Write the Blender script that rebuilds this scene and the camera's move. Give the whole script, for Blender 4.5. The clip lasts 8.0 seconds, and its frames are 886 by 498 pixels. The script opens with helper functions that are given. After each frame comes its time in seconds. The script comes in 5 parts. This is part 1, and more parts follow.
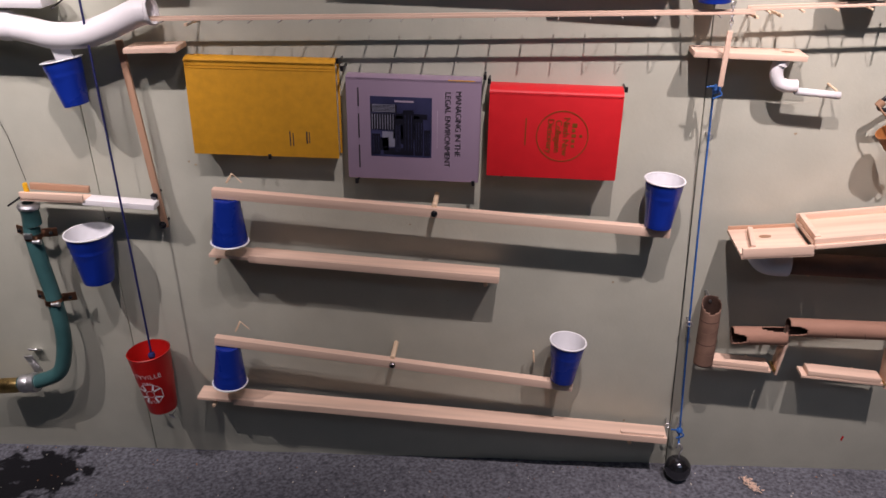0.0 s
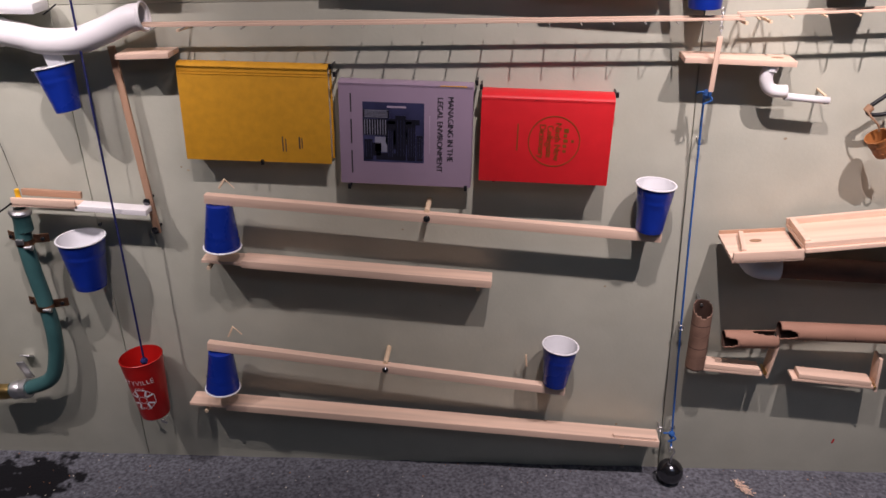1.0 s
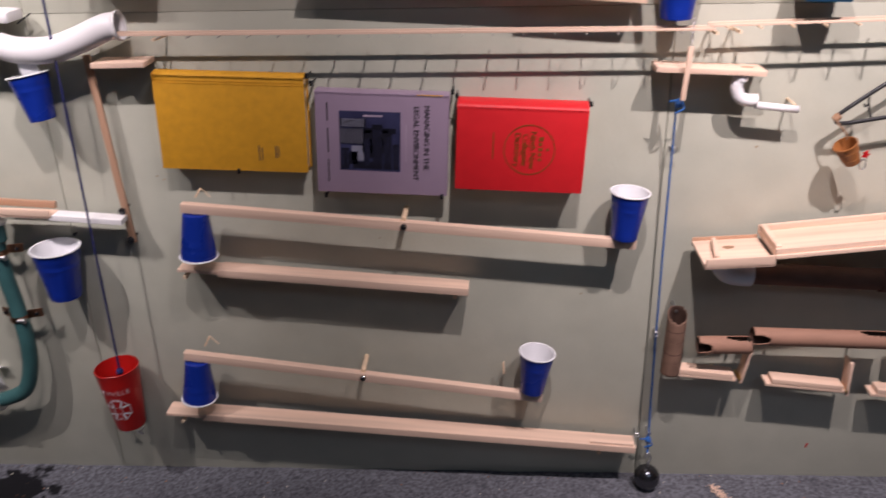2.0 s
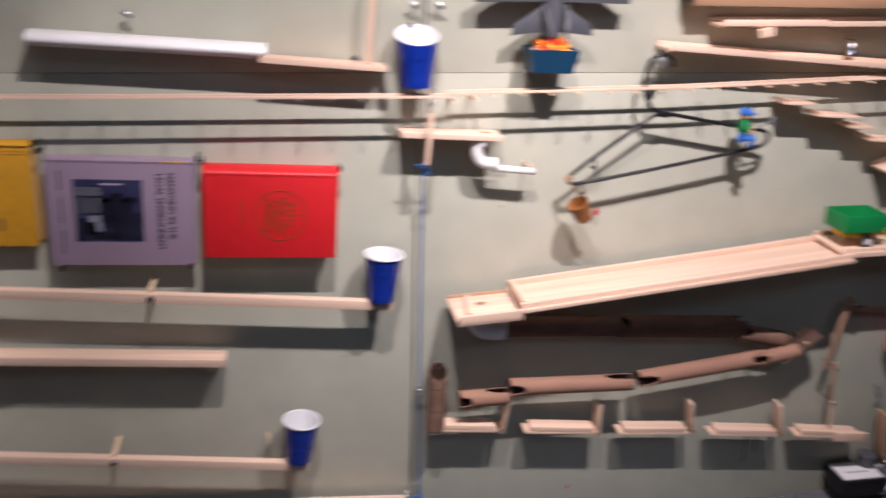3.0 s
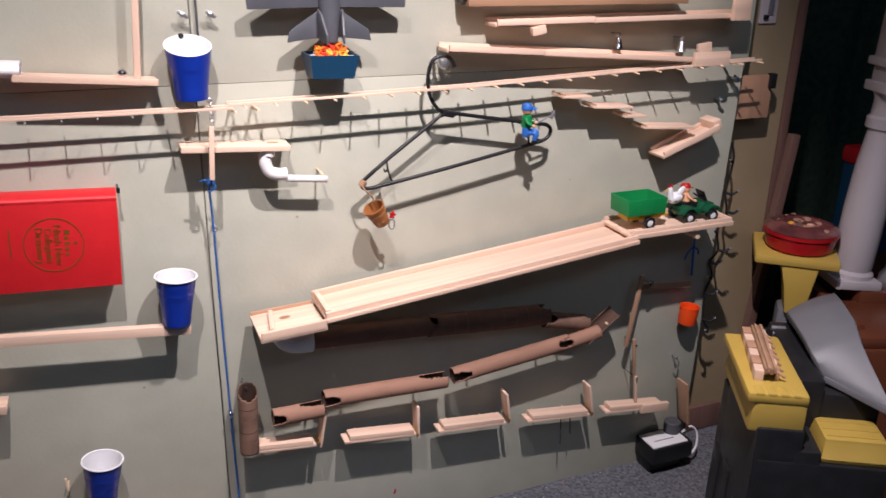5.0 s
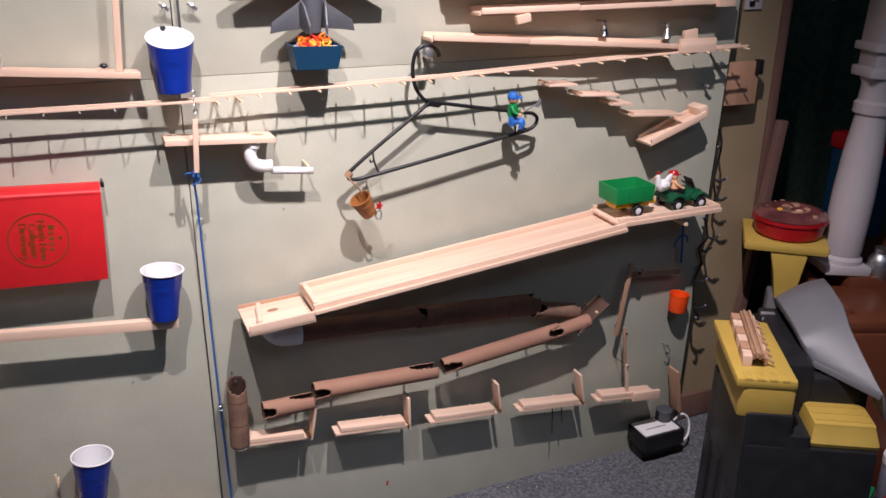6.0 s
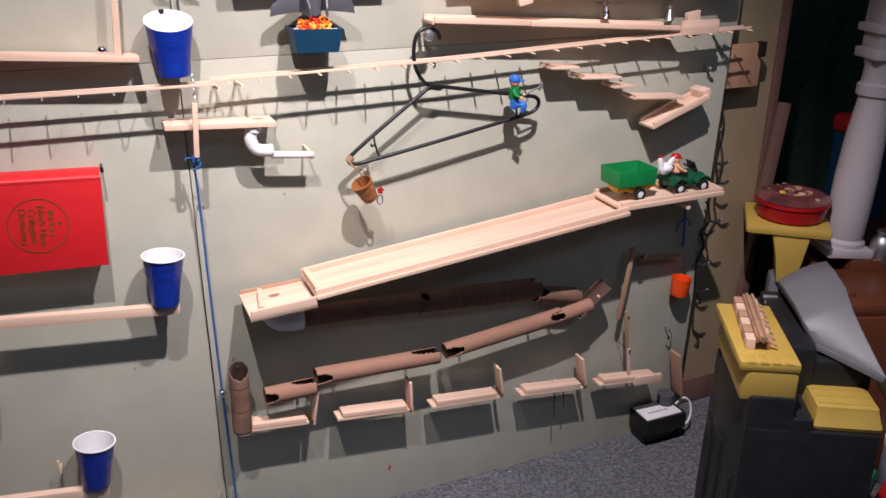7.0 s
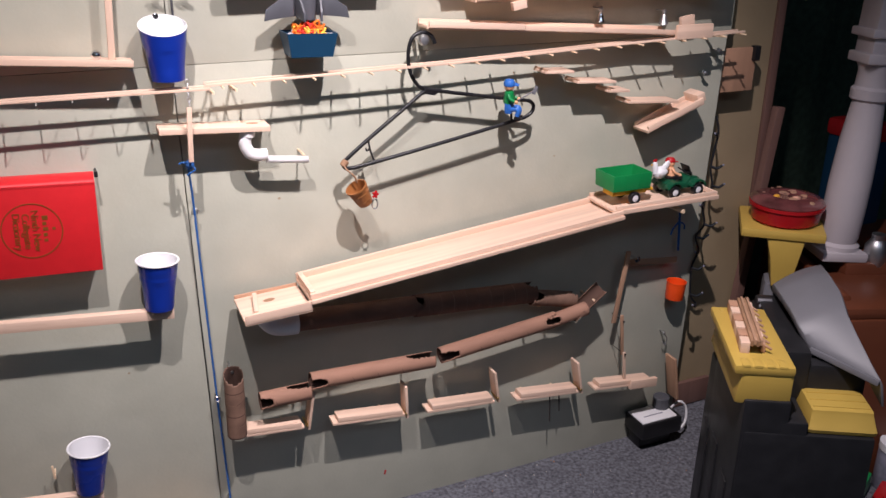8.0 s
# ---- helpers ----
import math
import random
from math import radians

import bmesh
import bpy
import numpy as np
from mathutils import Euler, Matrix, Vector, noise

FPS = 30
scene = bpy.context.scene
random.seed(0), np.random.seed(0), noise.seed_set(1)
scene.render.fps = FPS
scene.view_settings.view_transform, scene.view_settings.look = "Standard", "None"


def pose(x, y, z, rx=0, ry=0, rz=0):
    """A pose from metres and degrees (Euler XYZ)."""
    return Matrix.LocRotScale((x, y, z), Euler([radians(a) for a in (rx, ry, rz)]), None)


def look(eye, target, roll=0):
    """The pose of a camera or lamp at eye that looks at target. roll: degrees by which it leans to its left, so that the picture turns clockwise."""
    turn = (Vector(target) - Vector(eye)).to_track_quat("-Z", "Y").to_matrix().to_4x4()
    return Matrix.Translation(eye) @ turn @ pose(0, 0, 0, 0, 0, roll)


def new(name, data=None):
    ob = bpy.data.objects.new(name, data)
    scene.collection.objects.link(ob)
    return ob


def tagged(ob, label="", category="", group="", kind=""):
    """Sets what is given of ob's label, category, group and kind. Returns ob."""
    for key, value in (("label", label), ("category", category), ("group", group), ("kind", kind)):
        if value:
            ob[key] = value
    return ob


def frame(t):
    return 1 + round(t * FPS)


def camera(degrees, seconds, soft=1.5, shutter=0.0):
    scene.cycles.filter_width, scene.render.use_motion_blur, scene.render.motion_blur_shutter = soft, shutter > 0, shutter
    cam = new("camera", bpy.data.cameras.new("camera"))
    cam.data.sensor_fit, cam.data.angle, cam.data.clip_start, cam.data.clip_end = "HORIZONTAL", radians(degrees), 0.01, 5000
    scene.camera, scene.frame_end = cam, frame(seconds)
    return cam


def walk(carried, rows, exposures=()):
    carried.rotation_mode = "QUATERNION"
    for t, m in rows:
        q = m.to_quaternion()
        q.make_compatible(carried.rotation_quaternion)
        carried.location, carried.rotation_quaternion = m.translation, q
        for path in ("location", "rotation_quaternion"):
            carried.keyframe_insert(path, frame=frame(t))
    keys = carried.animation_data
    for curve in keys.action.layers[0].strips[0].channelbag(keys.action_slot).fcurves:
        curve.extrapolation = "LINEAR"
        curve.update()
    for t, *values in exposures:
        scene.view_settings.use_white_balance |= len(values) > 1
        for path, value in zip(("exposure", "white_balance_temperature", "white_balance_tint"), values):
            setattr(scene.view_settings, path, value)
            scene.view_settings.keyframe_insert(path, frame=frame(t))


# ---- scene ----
# ---- camera and its way ----
cam = camera(55.6, 8.0, shutter=0.9)
PATH = [
    (0.0, (0.1, -1.563, 1.3), (-0.074, 0.23, 0.431), -1.9),
    (0.5, (0.104, -1.566, 1.295), (-0.066, 0.236, 0.437), -1.9),
    (1.0, (0.1, -1.566, 1.304), (-0.056, 0.231, 0.443), -1.8),
    (1.2, (0.1, -1.567, 1.304), (-0.053, 0.232, 0.444), -1.8),
    (2.3, (0.116, -1.576, 1.303), (0.079, 0.25, 0.494), -0.8),
    (2.5, (0.13, -1.574, 1.308), (0.194, 0.267, 0.541), 0.3),
    (3.0, (0.194, -1.56, 1.325), (0.558, 0.269, 0.595), 1.9),
    (3.5, (0.224, -1.559, 1.316), (0.723, 0.236, 0.589), 1.5),
    (4.0, (0.237, -1.56, 1.32), (0.8, 0.221, 0.605), 1.7),
    (4.5, (0.263, -1.567, 1.323), (0.926, 0.186, 0.625), 1.7),
    (4.7, (0.268, -1.567, 1.322), (0.976, 0.166, 0.628), 1.7),
    (6.0, (0.29, -1.575, 1.311), (1.024, 0.142, 0.597), 0.4),
    (6.5, (0.289, -1.574, 1.305), (1.016, 0.139, 0.572), 0.2),
    (7.0, (0.287, -1.567, 1.306), (1.019, 0.138, 0.56), 0.2),
    (7.5, (0.291, -1.57, 1.305), (1.029, 0.137, 0.567), 0.1),
    (8.0, (0.29, -1.568, 1.307), (1.031, 0.137, 0.569), 0.2),
]
walk(cam, [(t, look(e, g, r)) for t, e, g, r in PATH], [(0.0, -0.28, 6750, 15), (1.2, -0.30, 6750, 15), (2.4, -0.1, 6650, 13), (3.2, -0.02, 6500, 10), (8.0, 0.0, 6500, 10)])

# ---- light: track heads above the wall, an added ceiling fill, and a weak room glow ----
world = bpy.data.worlds.new("room_air")
scene.world = world
world.use_nodes = True
world.node_tree.nodes["Background"].inputs[0].default_value = (0.8, 0.85, 1.0, 1)
world.node_tree.nodes["Background"].inputs[1].default_value = 0.02


def spot(name, eye, target, watts, colour, angle, size=0.035):
    data = bpy.data.lights.new(name, "SPOT")
    data.energy, data.color, data.shadow_soft_size, data.spot_size, data.spot_blend = watts, colour, size, radians(angle), 1.0
    ob = new(name, data)
    ob.matrix_basis = look(eye, target)
    return ob


# one row of track heads near the ceiling, evenly spaced, each turned to its stretch of wall
spot("track_head", (0.80, -0.88, 2.08), (1.09, 0, 0.30), 150, (1.0, 0.885, 0.93), 82, 0.014)
spot("track_head", (0.275, -0.90, 2.12), (0.26, 0, 0.86), 96, (1.0, 0.89, 0.93), 64, 0.014)
spot("track_head", (-0.265, -0.90, 2.12), (-0.90, 0, 0.86), 66, (1.0, 0.89, 0.94), 54, 0.014)
spot("track_head", (-0.80, -0.90, 2.10), (-1.04, 0, 0.88), 50, (1.0, 0.91, 0.96), 54, 0.014)
spot("track_head", (-1.33, -0.88, 2.08), (-1.12, 0, 0.84), 100, (1.0, 0.92, 0.97), 58, 0.014)
# an unseen ceiling lamp behind the camera, added as cool fill for the shadows
panel = bpy.data.lights.new("ceiling_fill", "AREA")
panel.energy, panel.color, panel.shape, panel.size, panel.size_y = 9.5, (0.55, 0.72, 1.0), "RECTANGLE", 1.4, 0.7
new("ceiling_fill", panel).matrix_basis = pose(1.1, -2.3, 2.43)

# ---- materials ----


def material(name, colour, rough=0.6, metal=0.0, scale=20.0, vary=0.12, bump=0.1, bump_scale=80.0,
             stretch=(1, 1, 1), stains=0.0, stain_scale=3.0, stain_colour=(0.1, 0.09, 0.07), spec=0.4, coat=0.0, obj=True):
    """A surface with colour variation at two scales, stains, and fine relief."""
    m = bpy.data.materials.new(name)
    m.use_nodes = True
    nt = m.node_tree
    n, l = nt.nodes, nt.links
    b = n["Principled BSDF"]
    b.inputs["Metallic"].default_value = metal
    b.inputs["Specular IOR Level"].default_value = spec
    b.inputs["Coat Weight"].default_value = coat
    tc = n.new("ShaderNodeTexCoord")
    info = n.new("ShaderNodeObjectInfo")
    add = n.new("ShaderNodeVectorMath")
    add.operation = "MULTIPLY_ADD"
    comb = n.new("ShaderNodeVectorMath")
    comb.operation = "SCALE"
    comb.inputs[0].default_value = (3.1, 7.7, 5.3)
    l.new(info.outputs["Random"], comb.inputs["Scale"])
    l.new(tc.outputs["Object"], add.inputs[0])
    add.inputs[1].default_value = stretch
    l.new(comb.outputs[0], add.inputs[2])
    fine = n.new("ShaderNodeTexNoise")
    fine.inputs["Scale"].default_value = scale
    fine.inputs["Detail"].default_value = 5
    l.new(add.outputs[0], fine.inputs["Vector"])
    ramp = n.new("ShaderNodeMapRange")
    ramp.inputs["To Min"].default_value = 1 - vary
    ramp.inputs["To Max"].default_value = 1 + vary
    ramp.inputs["From Min"].default_value = 0.3
    ramp.inputs["From Max"].default_value = 0.7
    l.new(fine.outputs[0], ramp.inputs[0])
    tone = n.new("ShaderNodeVectorMath")
    tone.operation = "SCALE"
    tone.inputs[0].default_value = colour
    l.new(ramp.outputs[0], tone.inputs["Scale"])
    col = tone.outputs[0]
    if stains:
        big = n.new("ShaderNodeTexNoise")
        big.inputs["Scale"].default_value = stain_scale
        big.inputs["Detail"].default_value = 6
        big.inputs["Roughness"].default_value = 0.65
        l.new(add.outputs[0], big.inputs["Vector"])
        mr = n.new("ShaderNodeMapRange")
        mr.inputs["From Min"].default_value = 0.52
        mr.inputs["From Max"].default_value = 0.75
        mr.inputs["To Max"].default_value = stains
        l.new(big.outputs[0], mr.inputs[0])
        mix = n.new("ShaderNodeMix")
        mix.data_type = "RGBA"
        l.new(mr.outputs[0], mix.inputs["Factor"])
        l.new(col, mix.inputs["A"])
        mix.inputs["B"].default_value = (*stain_colour, 1)
        col = mix.outputs["Result"]
    l.new(col, b.inputs["Base Color"])
    rr = n.new("ShaderNodeMapRange")
    rr.inputs["To Min"].default_value = max(0.02, rough - 0.08)
    rr.inputs["To Max"].default_value = min(1, rough + 0.08)
    l.new(fine.outputs[0], rr.inputs[0])
    l.new(rr.outputs[0], b.inputs["Roughness"])
    if bump:
        bn = n.new("ShaderNodeTexNoise")
        bn.inputs["Scale"].default_value = bump_scale
        bn.inputs["Detail"].default_value = 4
        l.new(add.outputs[0], bn.inputs["Vector"])
        bu = n.new("ShaderNodeBump")
        bu.inputs["Strength"].default_value = bump
        bu.inputs["Distance"].default_value = 0.002
        l.new(bn.outputs[0], bu.inputs["Height"])
        l.new(bu.outputs[0], b.inputs["Normal"])
    return m


PAINT = material("sage_wall_paint", (0.435, 0.438, 0.36), 0.55, scale=14, vary=0.05, bump=0.16, bump_scale=160, stains=0.16, stain_scale=4, stain_colour=(0.36, 0.31, 0.22))
GAP = material("seam_shadow_board", (0.03, 0.03, 0.028), 0.9)
CARPET = material("grey_carpet", (0.125, 0.128, 0.146), 0.95, scale=130, vary=0.5, bump=0.9, bump_scale=300, stains=0.35, stain_scale=6, stain_colour=(0.03, 0.03, 0.034), spec=0.1)


def soak(m, spots):
    """Dark wet patches with ragged rims soaked into a floor material, at x, y, radius."""
    n, l = m.node_tree.nodes, m.node_tree.links
    shader = n["Principled BSDF"]
    old = shader.inputs["Base Color"].links[0].from_socket
    tc = n.new("ShaderNodeTexCoord")
    ragged = n.new("ShaderNodeTexNoise")
    ragged.inputs["Scale"].default_value = 26
    ragged.inputs["Detail"].default_value = 6
    l.new(tc.outputs["Object"], ragged.inputs["Vector"])
    total = None
    for x, y, r in spots:
        dist = n.new("ShaderNodeVectorMath")
        dist.operation = "DISTANCE"
        dist.inputs[1].default_value = (x, y, 0)
        l.new(tc.outputs["Object"], dist.inputs[0])
        rough = n.new("ShaderNodeMath")
        rough.operation = "MULTIPLY_ADD"
        l.new(ragged.outputs[0], rough.inputs[0])
        rough.inputs[1].default_value = 0.22
        l.new(dist.outputs["Value"], rough.inputs[2])
        mask = n.new("ShaderNodeMapRange")
        mask.inputs["From Min"].default_value = r + 0.11 + 0.012
        mask.inputs["From Max"].default_value = r + 0.11 - 0.012
        l.new(rough.outputs[0], mask.inputs[0])
        if total is None:
            total = mask.outputs[0]
        else:
            both = n.new("ShaderNodeMath")
            both.operation = "MAXIMUM"
            l.new(total, both.inputs[0])
            l.new(mask.outputs[0], both.inputs[1])
            total = both.outputs[0]
    mix = n.new("ShaderNodeMix")
    mix.data_type = "RGBA"
    l.new(total, mix.inputs["Factor"])
    l.new(old, mix.inputs["A"])
    mix.inputs["B"].default_value = (0.012, 0.012, 0.014, 1)
    l.new(mix.outputs["Result"], shader.inputs["Base Color"])


soak(CARPET, [(-1.00, -0.10, 0.075), (-1.09, -0.14, 0.09), (-0.91, -0.075, 0.018), (-1.2, -0.12, 0.05)])
WOOD = material("pine_wood", (0.74, 0.53, 0.405), 0.55, scale=26, vary=0.14, bump=0.2, bump_scale=60, stretch=(0.10, 2.2, 2.2), stains=0.3, stain_scale=9, stain_colour=(0.6, 0.36, 0.22))
WOOD_DARK = material("weathered_pine_wood", (0.42, 0.25, 0.16), 0.6, scale=26, vary=0.16, bump=0.15, bump_scale=60, stretch=(0.12, 1.6, 1.6))
BOARD = material("brown_board", (0.33, 0.19, 0.11), 0.6, scale=22, vary=0.2, stretch=(0.12, 1.6, 1.6))
DOWEL = material("dowel_wood", (0.74, 0.56, 0.38), 0.6, scale=60, vary=0.1)
BLUE = material("blue_cup_plastic", (0.006, 0.028, 0.27), 0.28, scale=9, vary=0.12, bump=0.04, bump_scale=30, spec=0.5)
WHITE = material("white_plastic", (0.78, 0.78, 0.80), 0.35, scale=9, vary=0.03, bump=0.03, bump_scale=40)
PVC = material("white_pvc", (0.78, 0.76, 0.76), 0.3, scale=7, vary=0.04, bump=0.05, bump_scale=25, stains=0.15, stain_scale=12, stain_colour=(0.5, 0.47, 0.44))
RED = material("red_bucket_plastic", (0.48, 0.012, 0.010), 0.35, scale=12, vary=0.08, bump=0.03)
ORANGE = material("orange_plastic", (0.85, 0.078, 0.01), 0.4, scale=12, vary=0.08)
GOLD_CLOTH = material("mustard_book_cloth", (0.62, 0.30, 0.018), 0.65, scale=60, vary=0.08, bump=0.25, bump_scale=500, stains=0.05, stain_scale=7, stain_colour=(0.45, 0.2, 0.02))
LILAC = material("lilac_book_cover", (0.33, 0.245, 0.33), 0.35, scale=20, vary=0.03, bump=0.03)
LILAC_PALE = material("pale_lilac_print", (0.45, 0.36, 0.45), 0.4, bump=0)
RED_CLOTH = material("red_book_cover", (0.66, 0.016, 0.022), 0.5, scale=40, vary=0.05, bump=0.15, bump_scale=400)
PAGES = material("book_pages", (0.72, 0.66, 0.54), 0.8, scale=200, vary=0.15, stretch=(1, 8, 1))
INK = material("dark_ink", (0.05, 0.042, 0.05), 0.5, bump=0)
GILT = material("gilt_print", (0.24, 0.085, 0.015), 0.45, metal=0.2, bump=0)
NAVY = material("night_photo_print", (0.040, 0.042, 0.10), 0.35, scale=14, vary=0.55, bump=0)
NIGHT = material("photo_black", (0.012, 0.012, 0.02), 0.35, bump=0)
PHOTO_GREY = material("photo_grey", (0.22, 0.22, 0.28), 0.35, scale=60, vary=0.2, bump=0)
STEEL = material("zinc_screw_steel", (0.62, 0.62, 0.63), 0.42, metal=1.0, scale=60, vary=0.1)
GALVANISED = material("dull_nail_steel", (0.33, 0.32, 0.29), 0.6, bump=0)
CHROME = material("marble_steel", (0.75, 0.75, 0.77), 0.06, metal=1.0, bump=0)
IRON = material("dark_ball_steel", (0.10, 0.10, 0.11), 0.15, metal=0.9, bump=0)
COPPER = material("copper_clamp", (0.40, 0.20, 0.12), 0.35, metal=1.0, scale=40, vary=0.25)
BRASS = material("brass_fitting", (0.55, 0.38, 0.15), 0.3, metal=1.0, scale=40, vary=0.2)
HOSE = material("teal_hose_rubber", (0.04, 0.115, 0.115), 0.4, scale=15, vary=0.18, bump=0.05)
CORD_DARK = material("navy_cord", (0.012, 0.016, 0.10), 0.8, scale=300, vary=0.4, bump=0.6, bump_scale=400)
CORD_BLUE = material("blue_nylon_cord", (0.02, 0.11, 0.36), 0.6, scale=300, vary=0.4, bump=0.6, bump_scale=400)
STRING = material("thin_dark_string", (0.04, 0.03, 0.025), 0.8, bump=0)
BLACK = material("black_plastic", (0.012, 0.012, 0.014), 0.35, scale=20, vary=0.2, bump=0.04)
CARD = material("cardboard_tube", (0.32, 0.175, 0.12), 0.8, scale=30, vary=0.12, bump=0.1, stretch=(0.3, 1, 1), stains=0.3, stain_scale=14, stain_colour=(0.16, 0.075, 0.05))
CARD_OLD = material("old_cardboard", (0.20, 0.115, 0.08), 0.8, scale=30, vary=0.25, bump=0.15, stains=0.5, stain_scale=18, stain_colour=(0.09, 0.05, 0.035))
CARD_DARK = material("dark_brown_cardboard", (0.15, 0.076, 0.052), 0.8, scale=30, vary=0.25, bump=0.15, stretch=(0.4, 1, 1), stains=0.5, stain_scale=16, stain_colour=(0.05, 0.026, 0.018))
CARD_IN = material("shaded_inside_and_seam_card", (0.10, 0.055, 0.04), 0.9)
TERRA = material("brown_pail_plastic", (0.28, 0.105, 0.03), 0.5, scale=25, vary=0.12)
GREEN = material("green_toy_plastic", (0.008, 0.22, 0.06), 0.3, scale=12, vary=0.06, bump=0.02)
GREEN_DARK = material("dark_green_toy_plastic", (0.006, 0.075, 0.035), 0.35, scale=12, vary=0.1)
YELLOW = material("yellow_toy_plastic", (0.80, 0.42, 0.02), 0.4, scale=12, vary=0.06, bump=0.03)
SKIN = material("tan_toy_plastic", (0.70, 0.36, 0.20), 0.45, bump=0)
SKY = material("light_blue_toy_plastic", (0.03, 0.14, 0.48), 0.4, bump=0)
GREY_TOY = material("dark_grey_toy_plastic", (0.075, 0.078, 0.09), 0.45, scale=20, vary=0.12, bump=0.05)
TEAL_BOX = material("petrol_blue_plastic", (0.006, 0.040, 0.088), 0.45, scale=14, vary=0.08)
YARN_A = material("orange_yarn", (0.80, 0.16, 0.015), 0.9, scale=300, vary=0.3, bump=0.5)
YARN_B = material("yellow_yarn", (0.85, 0.42, 0.05), 0.9, scale=300, vary=0.3, bump=0.5)
YARN_C = material("red_yarn", (0.62, 0.03, 0.015), 0.9, scale=300, vary=0.3, bump=0.5)
YARN_D = material("grey_yarn", (0.35, 0.33, 0.34), 0.9, scale=300, vary=0.3, bump=0.5)
TAN = material("tan_wall_paint", (0.30, 0.23, 0.14), 0.7, scale=9, vary=0.06, bump=0.15, bump_scale=120, stains=0.15, stain_scale=5, stain_colour=(0.3, 0.22, 0.12))
TRIM = material("stained_trim_wood", (0.17, 0.095, 0.078), 0.5, scale=22, vary=0.2, stretch=(1.6, 1.6, 0.12))
DARK = material("unlit_room_shade", (0.035, 0.045, 0.035), 0.9, scale=4, vary=0.3)
DRAPE = material("dark_green_cloth", (0.045, 0.075, 0.05), 0.9, scale=40, vary=0.3, bump=0.4, bump_scale=300)
ROOM = material("room_bounce_grey", (0.40, 0.42, 0.45), 0.8, scale=6, vary=0.05)
PINK = material("pinkish_plywood", (0.44, 0.25, 0.16), 0.6, scale=22, vary=0.12, stretch=(1.6, 1.6, 0.15))
BENCH_BLACK = material("charcoal_toy_plastic", (0.016, 0.016, 0.018), 0.45, scale=30, vary=0.2, bump=0.08, bump_scale=200)
BENCH_YELLOW = material("soft_yellow_toy_plastic", (0.52, 0.35, 0.075), 0.45, scale=14, vary=0.05, bump=0.06, bump_scale=120)
BENCH_GREY = material("mid_grey_toy_plastic", (0.16, 0.16, 0.175), 0.45, scale=14, vary=0.06, bump=0.06, bump_scale=120)
BROWN_TOY = material("brown_toy_plastic", (0.14, 0.042, 0.02), 0.4, scale=8, vary=0.12, bump=0.05)
COLUMN = material("white_column_plastic", (0.54, 0.49, 0.51), 0.45, scale=9, vary=0.04, bump=0.04)
TIN_RED = material("red_tub_plastic", (0.42, 0.012, 0.016), 0.25, scale=10, vary=0.1)
GLASSY = material("clear_lid_plastic", (0.17, 0.055, 0.055), 0.07, scale=12, vary=0.6, bump=0.02, coat=0.5)
CANDY = material("wrapped_sweets", (0.5, 0.28, 0.2), 0.4, scale=50, vary=0.8, bump=0.4)

# ---- mesh helpers ----
PLACED = {}
Y_AXIS = Vector((0, 1, 0))


def place(ob, m, parent=None):
    """Sets ob at the world pose m, under parent if there is one."""
    if parent is not None:
        ob.parent = parent
        ob.matrix_parent_inverse = PLACED[parent].inverted()
    ob.matrix_basis = m
    PLACED[ob] = m
    return ob


def part(name, bm, mat, parent=None, label="", m=None, sharp=38):
    """Links a bmesh as one mesh object, under a thing or a part."""
    me = bpy.data.meshes.new(name)
    bmesh.ops.recalc_face_normals(bm, faces=bm.faces[:])
    for f in bm.faces:
        f.smooth = True
    bm.to_mesh(me)
    bm.free()
    me.set_sharp_from_angle(angle=radians(sharp))
    me.materials.append(mat)
    ob = new(name, me)
    place(ob, m if m is not None else Matrix(), parent)
    if label:
        tagged(ob, label)
    return ob


def thing(name, x, y, z, label, category, group="", kind=""):
    ob = new(name)
    ob.empty_display_size = 0.02
    place(ob, pose(x, y, z))
    return tagged(ob, label, category, group, kind)


def solid(bm, m=None):
    if m is not None:
        bmesh.ops.transform(bm, matrix=m, verts=bm.verts[:])
    return bm


def block(sx, sy, sz, bevel=0.001, m=None):
    bm = bmesh.new()
    bmesh.ops.create_cube(bm, size=1.0)
    bmesh.ops.scale(bm, vec=(sx, sy, sz), verts=bm.verts[:])
    if bevel:
        bmesh.ops.bevel(bm, geom=bm.edges[:], offset=bevel, segments=2, profile=0.6, affect="EDGES")
    return solid(bm, m)


def lathe(profile, seg=32, shape=None, m=None):
    """Turns (radius, height) pairs round z; ends of radius 0 are closed. shape(angle, height) scales the radius."""
    bm = bmesh.new()
    rings = []
    for r, z in profile:
        if r < 1e-6:
            rings.append([bm.verts.new((0, 0, z))])
            continue
        ring = []
        for i in range(seg):
            a = 2 * math.pi * i / seg
            k = r * (shape(a, z) if shape else 1)
            ring.append(bm.verts.new((k * math.cos(a), k * math.sin(a), z)))
        rings.append(ring)
    for a, b in zip(rings, rings[1:]):
        for i in range(seg):
            j = (i + 1) % seg
            if len(a) == 1 and len(b) == 1:
                continue
            if len(a) == 1:
                bm.faces.new((a[0], b[i], b[j]))
            elif len(b) == 1:
                bm.faces.new((a[i], b[0], a[j]))
            else:
                bm.faces.new((a[i], b[i], b[j], a[j]))
    return solid(bm, m)


def curve_points(pts, steps=8):
    """A smooth line through the points."""
    pts = [Vector(p) for p in pts]
    if len(pts) < 3:
        return pts
    ext = [2 * pts[0] - pts[1]] + pts + [2 * pts[-1] - pts[-2]]
    out = []
    for i in range(1, len(ext) - 2):
        p0, p1, p2, p3 = ext[i - 1:i + 3]
        for k in range(steps):
            t = k / steps
